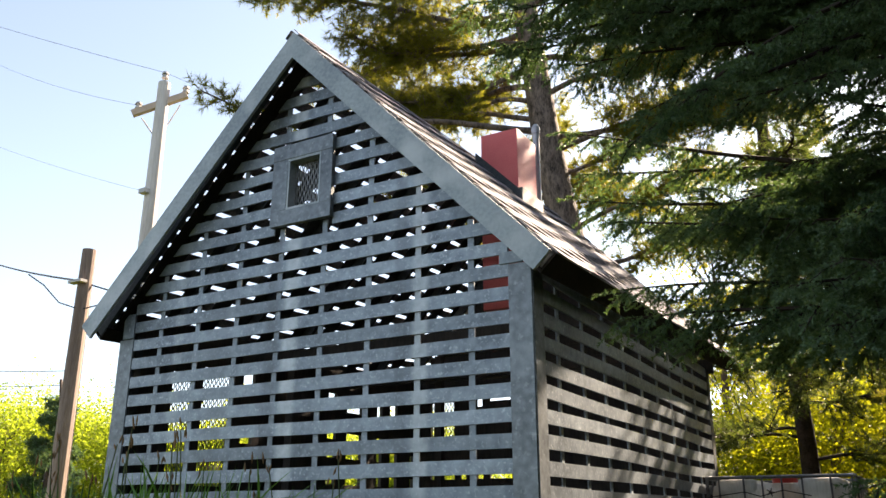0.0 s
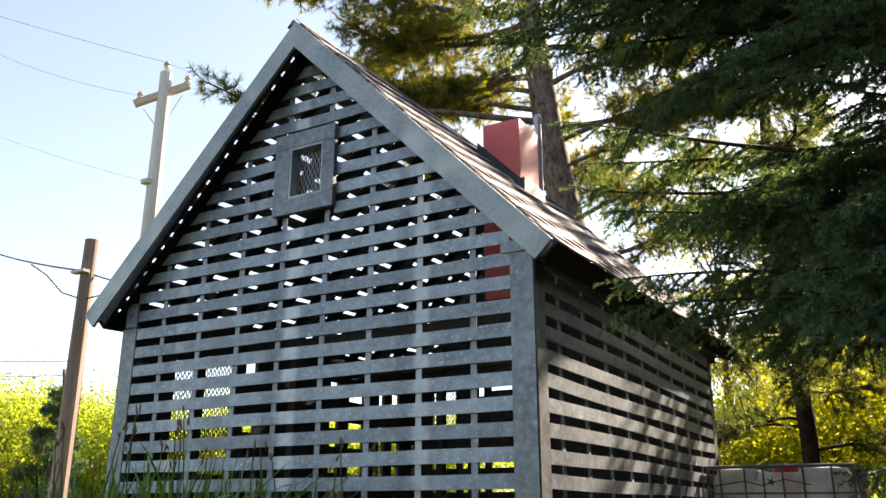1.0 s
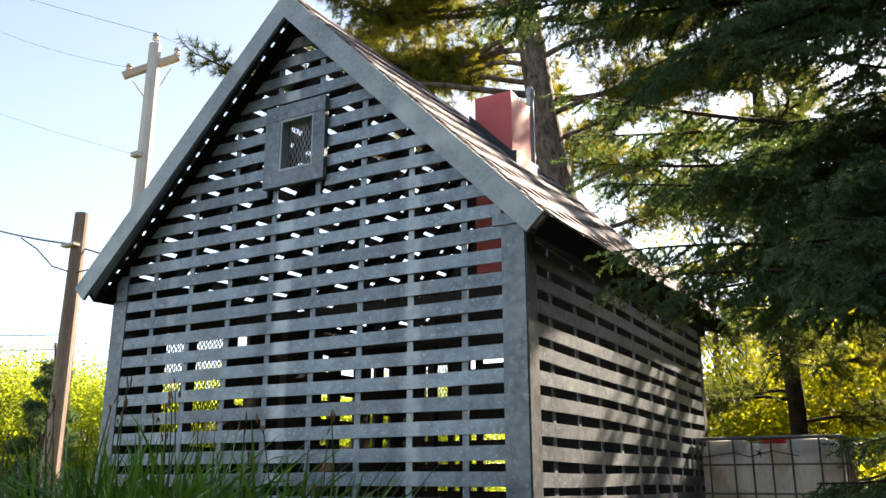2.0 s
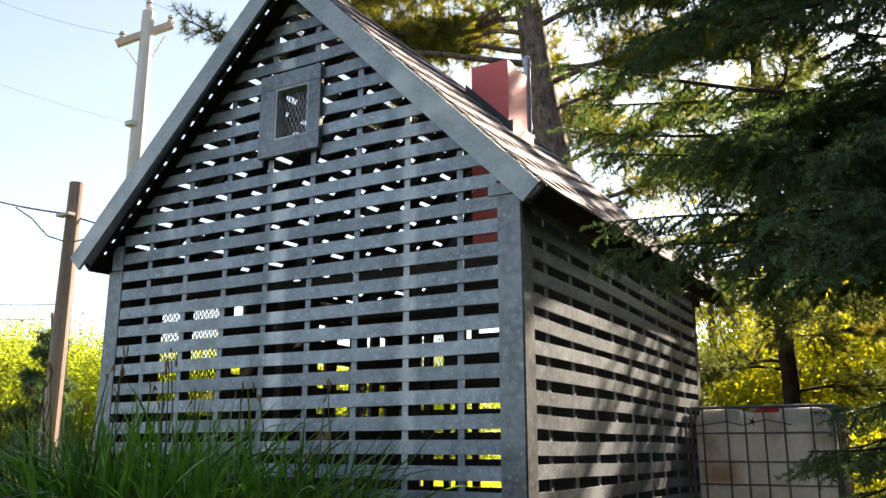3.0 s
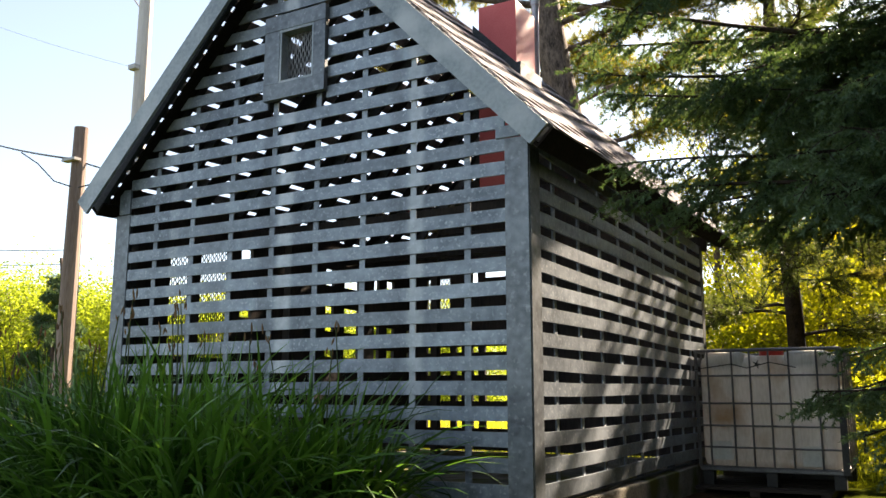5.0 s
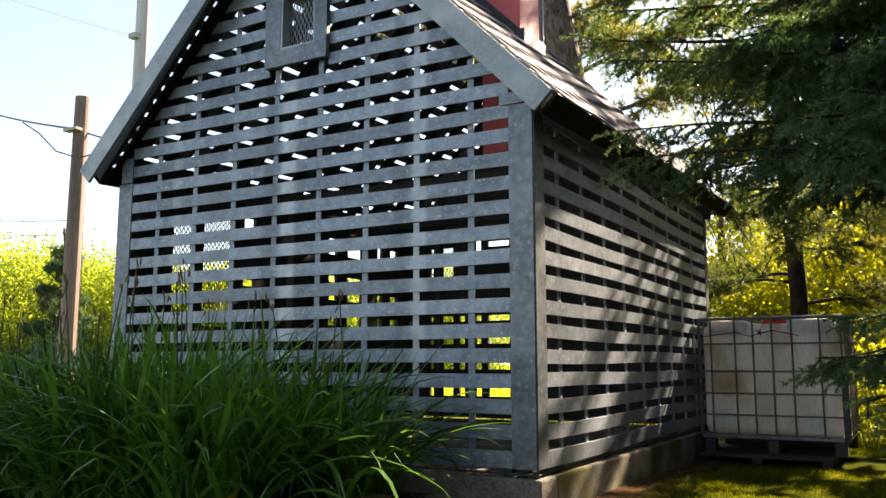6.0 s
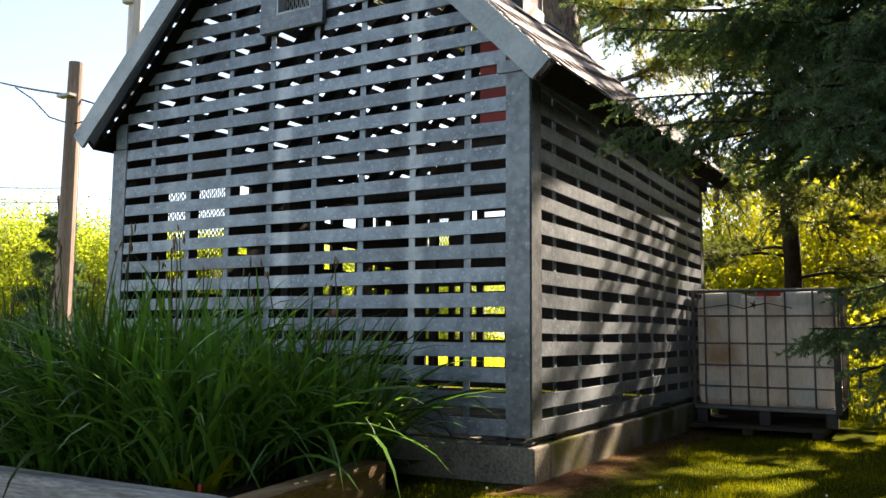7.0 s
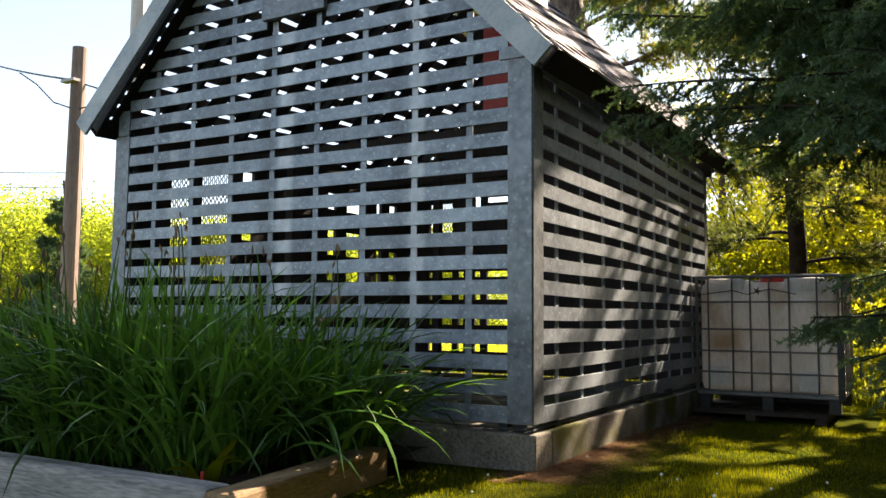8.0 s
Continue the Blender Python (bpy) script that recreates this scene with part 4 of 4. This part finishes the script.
def spruce(at, height, seed, label, boughs, per_m=450, needle=0.019, width=0.006):
    """boughs: list of (height at the trunk, tip, sag, spray), each with flat sprays of short-needled twigs."""
    rng = np.random.default_rng(seed)
    at = Vector(at)
    tree = thing("spruce_tree", at, label, "tree")
    n = 10
    pts = [at + Vector((0.05 * math.sin(i), 0.05 * math.cos(i * 1.3), height * i / n)) for i in range(n + 1)]
    part("trunk", bm_tube(pts, [0.19 * (1 - i / n) + 0.015 for i in range(n + 1)], 12), BARK_DARK, tree, smooth=True)
    A, B, R = [], [], []
    up = np.array([0, 0, 1.0])
    for z, tip, sag, spray in boughs:
        o, e = np.array([at.x, at.y, at.z + z]), np.array(tip)
        L = np.linalg.norm(e - o)
        m = max(8, int(L * 9))
        wig = rng.uniform(0, 6.28)
        axis = (e - o) / L
        side = np.cross(up, axis)
        side /= np.linalg.norm(side)
        bp = [o + (e - o) * f - up * sag * L * math.sin(math.pi * f ** 0.8) + (side * math.sin(5 * f + wig) + up * math.sin(4 * f + 2 * wig)) * 0.035 * L for f in np.linspace(0, 1, m + 1)]
        part("bough", bm_tube(bp, [0.009 * L * (1 - k / m) + 0.003 for k in range(m + 1)], 5), BARK_SPRUCE, tree)
        tilt = rng.normal(0, 0.25)
        for k in range(1, m):
            f = k / m
            if f < 0.22:
                continue
            fwd = (bp[k + 1] - bp[k]) / np.linalg.norm(bp[k + 1] - bp[k])
            flat = side * math.cos(tilt) + up * math.sin(tilt)
            for sgn in (-1, 1):
                for rep in range(2):
                    p0 = bp[k] + (bp[k + 1] - bp[k]) * rng.uniform(0, 1)
                    tl = spray * (0.75 * (1 - f) ** 0.8 + 0.32) * rng.uniform(0.55, 1.1)
                    d = flat * sgn * rng.uniform(0.6, 1.0) + fwd * rng.uniform(0.25, 0.8) - up * rng.uniform(0.0, 0.9)
                    d /= np.linalg.norm(d)
                    d2 = d - up * rng.uniform(0.05, 0.45) + fwd * 0.2
                    d2 /= np.linalg.norm(d2)
                    p1 = p0 + d * tl * 0.5
                    p2 = p1 + d2 * tl * 0.5
                    A += [p0, p1]
                    B += [p1, p2]
                    R += [0.004, 0.003]
                    q = np.cross(up, d)
                    q /= np.linalg.norm(q)
                    num = int(tl / 0.055)
                    for t in range(1, num + 1):
                        g = t / (num + 0.6)
                        s0 = p0 + (p1 - p0) * 2 * g if g < 0.5 else p1 + (p2 - p1) * (2 * g - 1)
                        for sg in (-1, 1):
                            if rng.uniform() < 0.15:
                                continue
                            dd = q * sg * rng.uniform(0.5, 0.9) + (d if g < 0.5 else d2) + up * rng.uniform(-0.45, 0.12)
                            dd /= np.linalg.norm(dd)
                            A.append(s0)
                            B.append(s0 + dd * (0.05 + 0.11 * (1 - g)) * rng.uniform(0.7, 1.2))
                            R.append(0.0022)
        A.append(bp[-2])
        B.append(bp[-1])
        R.append(0.004)
    A, B, R = np.array(A), np.array(B), np.array(R)
    thick = R > 0.0025
    adopt(new("branching", twigs_mesh("branching", A[thick], B[thick], R[thick], BARK_SPRUCE)), tree)
    v, f = needles_on(rng, A, B, np.where(A[:, 2] > 3.95, 0.3, 1.0) * per_m, needle, width, 0.78)
    adopt(new("crown", bulk("crown", v, f, SPRUCE)), tree)


def pine(at, height, r0, limbs, seed, label, leaf=PINE, per_tuft=34, needle=0.13, width=0.008, bark=BARK, tufts=2.4, kind="pine_tree",
         lean=(0.0, 0.0), taper=0.75, stout=0.21):
    """limbs: list of (height, yaw in degrees, length, rise, part of the length that is bare)."""
    rng = np.random.default_rng(seed)
    at = Vector(at)
    tree = thing(kind, at, label, "tree")
    n = 12
    pts = [at + Vector((0.06 * math.sin(i * 0.9) + lean[0] * height * i / n, 0.06 * math.cos(i * 0.7) + lean[1] * height * i / n, height * i / n)) for i in range(n + 1)]
    part("trunk", bm_tube(pts, [r0 * (1 - taper * i / n) + 0.02 for i in range(n + 1)], 16), bark, tree, smooth=True)
    P, Dn, A, B, R = [], [], [], [], []
    for z, deg, L, rise, bare in limbs:
        yaw = radians(deg)
        foot = at + Vector((lean[0] * z, lean[1] * z, z))
        tight = 0.45 if bare > 0.6 else 1.0
        limb = bmesh.new()
        m = 10
        bp = []
        for i in range(m + 1):
            f = i / m
            w = 0.16 * L * math.sin(f * 4 + z) * f * 0.5 + 0.02 * L * math.sin(f * 11 + 3 * z)
            yy = yaw + 0.15 * math.sin(f * 5 + deg)
            bp.append(np.array([foot.x + math.cos(yy) * L * f, foot.y + math.sin(yy) * L * f, foot.z + rise * L * f + w * 0.6]))
        bm_tube(bp, [r0 * stout * (1 - i / m) * min(1.2, L / 3) + 0.012 for i in range(m + 1)], 7, limb)
        part("limb", limb, bark, tree, smooth=True)
        for i in range(int(bare * m), m + 1):
            f = i / m
            for rep in range(int(4 * tufts)):
                o = bp[i - 1] + (bp[i] - bp[i - 1]) * rng.uniform(0, 1)
                d = rng.normal(0, 1, 3) * [1, 1, 0.55] + np.array([math.cos(yaw), math.sin(yaw), 0.15]) * 0.8
                d /= np.linalg.norm(d)
                tl = rng.uniform(0.25, 0.85) * (1.15 - 0.5 * f) * min(1.1, 0.4 + L / 5) * tight
                e = o + d * tl
                A.append(o)
                B.append(e)
                R.append(0.010)
                for q in range(int(3 + tl * 9)):
                    g = rng.uniform(0.25, 1.05)
                    s0 = o + d * tl * g
                    dd = d + rng.normal(0, 0.7, 3)
                    dd /= np.linalg.norm(dd)
                    s1 = s0 + dd * rng.uniform(0.05, 0.22)
                    A.append(s0)
                    B.append(s1)
                    R.append(0.005)
                    P.append(s1)
                    Dn.append(dd)
    adopt(new("branching", twigs_mesh("branching", np.array(A), np.array(B), np.array(R), bark)), tree)
    P, Dn = np.repeat(np.array(P), per_tuft, 0), np.repeat(np.array(Dn), per_tuft, 0)
    out = Dn * 0.5 + rng.normal(0, 0.6, P.shape)
    out /= np.linalg.norm(out, axis=1)[:, None]
    s = np.cross(out, rng.normal(0, 1, P.shape))
    s /= np.linalg.norm(s, axis=1)[:, None]
    P = P - Dn * rng.uniform(0, 0.10, len(P))[:, None]
    v = np.stack([P - s * width / 2, P + s * width / 2, P + out * needle * rng.uniform(0.7, 1.2, len(P))[:, None]], 1).reshape(-1, 3)
    adopt(new("crown", bulk("crown", v, np.arange(len(v)).reshape(-1, 3), leaf)), tree)


def leafy(at, height, radius, leaf, number, seed, label, mat=BRIGHT, bark=BARK_DARK, clumps=40, low=0.15, name="broadleaf_tree", stems=1):
    rng = np.random.default_rng(seed)
    at = Vector(at)
    tree = thing(name, at, label, "tree" if height > 2.5 else "shrub")
    tops = []
    for s in range(stems):
        bm = bmesh.new()
        lean = Vector((rng.uniform(-0.25, 0.25), rng.uniform(-0.25, 0.25), 0)) * (height * 0.5 if stems > 1 else height * 0.2)
        pts = [at + lean * (f ** 1.3) + Vector((0.05 * math.sin(9 * f), 0.05 * math.cos(7 * f), height * 0.85 * f)) for f in np.linspace(0, 1, 7)]
        bm_tube(pts, [0.016 * height * (1 - f) + 0.012 for f in np.linspace(0, 1, 7)], 7, bm)
        part("trunk", bm, bark, tree)
        tops.append(pts)
    C, A, B = [], [], []
    for k in range(clumps):
        u = rng.normal(0, 1, 3)
        u /= np.linalg.norm(u)
        q = rng.uniform(0.35, 1) ** 0.6
        zc = low + (1 - low) / 2
        c = np.array([at.x + u[0] * radius * q, at.y + u[1] * radius * q, at.z + height * (zc + u[2] * q * (1 - low) / 2)])
        pts = tops[rng.integers(len(tops))]
        o = np.array(pts[min(6, max(1, int((c[2] - at.z) / height * 6)))])
        C.append(c)
        A.append(o)
        B.append(c)
    A, B, C = np.array(A), np.array(B), np.array(C)
    adopt(new("branching", twigs_mesh("branching", A, B, 0.002 * height, bark)), tree)
    i = rng.integers(0, clumps, number)
    sp = radius * rng.uniform(0.14, 0.34, clumps)
    p = C[i] + rng.normal(0, 1, (number, 3)) * sp[i][:, None] * [1, 1, 0.75]
    p[:, 2] = np.maximum(p[:, 2], at.z + 0.05)
    a = rng.normal(0, 1, (number, 3))
    a /= np.linalg.norm(a, axis=1)[:, None]
    b = np.cross(a, rng.normal(0, 1, (number, 3)))
    b /= np.linalg.norm(b, axis=1)[:, None]
    ln = (leaf * rng.uniform(0.6, 1.2, number))[:, None]
    v = np.stack([p - b * ln * 0.32, p + b * ln * 0.32, p + a * ln * 0.9], 1).reshape(-1, 3)
    adopt(new("crown", bulk("crown", v, np.arange(number * 3).reshape(-1, 3), mat)), tree)


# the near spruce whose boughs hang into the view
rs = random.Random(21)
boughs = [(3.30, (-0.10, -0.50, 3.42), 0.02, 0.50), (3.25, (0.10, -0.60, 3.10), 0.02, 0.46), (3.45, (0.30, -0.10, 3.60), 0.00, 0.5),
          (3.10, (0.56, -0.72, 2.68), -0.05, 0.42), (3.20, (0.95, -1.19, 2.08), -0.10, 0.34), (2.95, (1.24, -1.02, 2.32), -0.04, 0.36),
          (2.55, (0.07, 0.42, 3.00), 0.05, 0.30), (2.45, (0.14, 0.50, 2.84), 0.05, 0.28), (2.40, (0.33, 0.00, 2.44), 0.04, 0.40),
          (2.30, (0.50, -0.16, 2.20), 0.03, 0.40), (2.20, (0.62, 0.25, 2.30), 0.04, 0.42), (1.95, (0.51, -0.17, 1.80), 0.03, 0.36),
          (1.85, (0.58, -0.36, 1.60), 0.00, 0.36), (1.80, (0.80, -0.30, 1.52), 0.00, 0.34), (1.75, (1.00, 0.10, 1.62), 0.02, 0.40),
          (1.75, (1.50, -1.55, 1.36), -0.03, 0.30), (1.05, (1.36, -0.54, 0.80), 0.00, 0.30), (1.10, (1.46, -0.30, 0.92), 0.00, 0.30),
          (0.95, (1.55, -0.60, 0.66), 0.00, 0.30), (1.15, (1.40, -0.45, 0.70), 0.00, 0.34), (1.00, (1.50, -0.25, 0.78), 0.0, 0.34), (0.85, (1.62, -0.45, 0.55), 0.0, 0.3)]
for k in range(6):
    boughs.append((rs.uniform(3.2, 3.8), (rs.uniform(-0.25, 0.6), rs.uniform(-0.8, -0.3), rs.uniform(3.05, 3.75)), rs.uniform(-0.02, 0.04), 0.46))
for k in range(4):
    boughs.append((rs.uniform(1.7, 2.1), (rs.uniform(1.40, 1.55), rs.uniform(-1.6, -1.2), rs.uniform(1.35, 1.75)), -0.02, 0.34))
for k in range(2):
    boughs.append((rs.uniform(2.9, 3.2), (rs.uniform(0.7, 1.25), rs.uniform(-1.2, -0.6), rs.uniform(2.15, 2.6)), -0.06, 0.36))
for z0, z1, num in ((1.8, 2.6, 24), (3.35, 3.9, 3)):
    for k in range(num):
        z, yaw, reach = rs.uniform(z0, z1), radians(rs.uniform(158, 232)), rs.uniform(1.1, 1.75 if z0 < 2 else 2.1)
        boughs.append((z, (2.55 + reach * math.cos(yaw), 0.30 + reach * math.sin(yaw), z - rs.uniform(0.0, 0.25)), rs.uniform(-0.03, 0.04), 0.40))
for k in range(14):
    z, yaw = 4.1 + 0.46 * k, k * 2.4
    reach = 2.5 * (1 - z / 11.5)
    boughs.append((z, (2.55 + reach * math.cos(yaw), 0.30 + reach * math.sin(yaw), z - 0.3 * reach), 0.02, 0.3))
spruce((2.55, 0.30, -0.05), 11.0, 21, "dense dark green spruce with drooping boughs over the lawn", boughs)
# the tall pine behind the shed
limbs = [(5.55, 18, 2.2, 0.40, 0.5), (6.45, 14, 2.0, 0.35, 0.4), (7.6, 200, 2.9, 0.05, 0.45), (8.5, 204, 3.0, -0.22, 0.5), (7.3, 222, 5.7, 0.0, 0.85),
         (4.9, 20, 2.6, 0.15, 0.4), (5.9, 205, 3.0, 0.1, 0.4), (6.9, 350, 3.0, 0.1, 0.4), (7.2, 25, 3.4, 0.15, 0.4), (8.0, 5, 3.0, 0.2, 0.4),
         (8.9, 195, 4.6, 0.08, 0.4), (9.3, 175, 4.0, 0.1, 0.4), (9.5, 212, 4.8, 0.05, 0.4), (9.9, 15, 3.4, 0.1, 0.4), (8.7, 30, 3.2, 0.1, 0.4), (9.2, 340, 3.4, 0.1, 0.4),
         (10.3, 200, 4.8, 0.08, 0.3), (10.7, 180, 4.2, 0.1, 0.3), (10.9, 20, 3.4, 0.15, 0.3), (11.4, 300, 3.0, 0.2, 0.3), (11.8, 195, 3.8, 0.15, 0.3),
         (12.6, 30, 3.0, 0.25, 0.3), (13.2, 180, 2.8, 0.3, 0.3), (13.9, 90, 2.4, 0.4, 0.3), (7.9, 110, 3.2, 0.1, 0.3), (6.6, 80, 3.0, 0.1, 0.3), (6.2, 150, 3.2, 0.05, 0.4),
         (8.2, 185, 3.6, 0.1, 0.3), (9.0, 215, 3.2, 0.0, 0.3), (7.9, 190, 2.6, 0.15, 0.4), (9.7, 190, 3.0, 0.05, 0.3), (8.6, 160, 3.4, 0.05, 0.3)]
pine((-2.10, 8.59, -0.2), 15.0, 0.29, limbs, 31, "tall old pine with rough grey-brown bark behind the shed", tufts=3.2, per_tuft=22, width=0.011,
     lean=(-0.143, -0.056), taper=0.5, stout=0.15)
limbs = [(1.7 + 0.40 * i, (i * 137.5) % 360, 2.2 - 0.05 * i, 0.05 + 0.01 * i, 0.3) for i in range(20)]
limbs += [(2.0, 200, 1.8, 0.05, 0.4), (2.4, 330, 1.6, 0.05, 0.4), (2.9, 240, 1.9, 0.0, 0.4), (3.4, 300, 1.9, 0.0, 0.4), (3.1, 10, 1.8, 0.0, 0.4), (4.4, 5, 2.2, 0.0, 0.5), (5.1, -8, 2.3, 0.0, 0.5), (5.8, 8, 2.4, 0.0, 0.5)]
pine((0.24, 8.17, -0.15), 11.0, 0.105, limbs, 32, "slim dark-barked pine standing in undergrowth behind the tank", leaf=PINE_DARK, bark=BARK_SPRUCE, needle=0.09, tufts=1.3, stout=0.16)
limbs = [(2.0 + 0.36 * i, (i * 137.5 + 60) % 360, 1.8 - 0.05 * i, 0.02, 0.3) for i in range(20)]
pine((3.0, 7.7, -0.2), 10.0, 0.14, limbs, 33, "shaded pine at the edge of the wood", bark=BARK_DARK, needle=0.12, tufts=0.6)
limbs = [(2.5 + 0.42 * i, (i * 137.5 + 20) % 360, 3.4 - 0.09 * i, 0.12, 0.3) for i in range(22)]
pine((-0.9, 18.0, -0.2), 13.0, 0.2, limbs, 34, "sunlit yellow-green pine standing behind the undergrowth", tufts=1.6, per_tuft=11, needle=0.17, width=0.018)
# undergrowth and broadleaf trees behind
rng = random.Random(9)
for i, (x, y, h, r, n) in enumerate([(-1.2, 11.5, 3.0, 1.4, 5000), (0.2, 11.2, 3.6, 1.6, 7000), (1.5, 12.5, 4.0, 1.6, 7000), (-0.6, 15.0, 5.0, 1.9, 7000), (1.2, 17.0, 5.6, 2.2, 7000),
                                     (-2.4, 16.0, 3.2, 1.8, 5000), (3.4, 15.0, 4.4, 2.0, 4000), (1.0, 24.0, 8.0, 3.0, 6000), (-1.8, 26.0, 6.0, 3.0, 5000)]):
    leafy((x, y, -0.15), h, r, 0.085, int(n * 2.6), 50 + i, "bushy broadleaf tree with glowing yellow-green sunlit leaves", BRIGHT, clumps=70, low=0.03, stems=3)
leafy((-1.5, 13.0, -0.15), 7.4, 1.3, 0.09, 1700, 71, "thin young broadleaf tree with few bright leaves", BRIGHT, clumps=26, low=0.5)
# trees along the far side of the field
for i, (px, d, h, r) in enumerate([(0, 34, 4.6, 2.6), (1, 37, 5.4, 2.6), (2, 36, 4.8, 2.4), (3, 33, 4.0, 2.2), (4, 36, 4.4, 2.4), (5, 34, 4.2, 2.4), (6, 38, 5.0, 2.6), (-1, 35, 5.2, 2.8),
                                   (-2, 37, 5.2, 2.8), (7, 36, 4.6, 2.4), (8, 37, 4.6, 2.4), (9, 38, 4.6, 2.4), (10, 39, 4.6, 2.6), (11, 38, 4.2, 2.6)]):
    ang = radians(90 + 56.5 - px * 2.6)
    leafy((1.72 + d * math.cos(ang), -3.97 + d * math.sin(ang), -0.2), h + 0.5 + rng.uniform(-0.5, 0.7), r, 0.13, 19000, 80 + i,
          "sunlit yellow-green broadleaf tree beyond the field", LEAFY, clumps=120, low=0.02, stems=2)
ang = radians(90 + 54.2)
limbs = [(0.5 + 0.24 * i, (i * 137.5) % 360, 1.5 - 0.075 * i, -0.1, 0.3) for i in range(18)]
pine((1.72 + 30 * math.cos(ang), -3.97 + 30 * math.sin(ang), -0.2), 5.4, 0.10, limbs, 99, "dark green young fir among the field trees", leaf=SPRUCE, per_tuft=18,
     needle=0.12, width=0.02, bark=BARK_DARK, tufts=1.5, kind="fir_tree")
leafy((1.72 + 33 * math.cos(radians(139.3)), -3.97 + 33 * math.sin(radians(139.3)), -0.2), 7.0, 1.2, 0.10, 2600, 120, "pale thinly leaved tree beyond the field", LEAFY, clumps=60, low=0.3)
# unseen trees added on the open side to block sky light
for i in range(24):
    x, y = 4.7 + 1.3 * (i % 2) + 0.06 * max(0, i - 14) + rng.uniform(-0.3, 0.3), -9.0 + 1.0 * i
    leafy((x, y, -0.15), (9.5 if i < 12 else 5.8) + rng.uniform(-0.8, 1.0), 1.6, 0.40, 9000 if i < 12 else 6000, 140 + i, "unseen tall leafy tree added to hold back sky light", SCREEN_LEAF, clumps=60, low=0.0)
# two more out of view, added to darken the shed's side wall
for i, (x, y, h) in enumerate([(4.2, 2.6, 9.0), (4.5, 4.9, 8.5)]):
    leafy((x, y, -0.15), h, 1.15, 0.30, 11000, 180 + i, "unseen dense dark fir added to hold sky light off the shed's side", SCREEN_LEAF, clumps=60, low=0.05, name="fir_tree")
leafy((1.75, 6.4, -0.2), 1.3, 0.75, 0.07, 5000, 190, "low leafy shrub in the grass behind the tank", BRIGHT, clumps=40, low=0.02, name="leafy_shrub", stems=4)

roof()
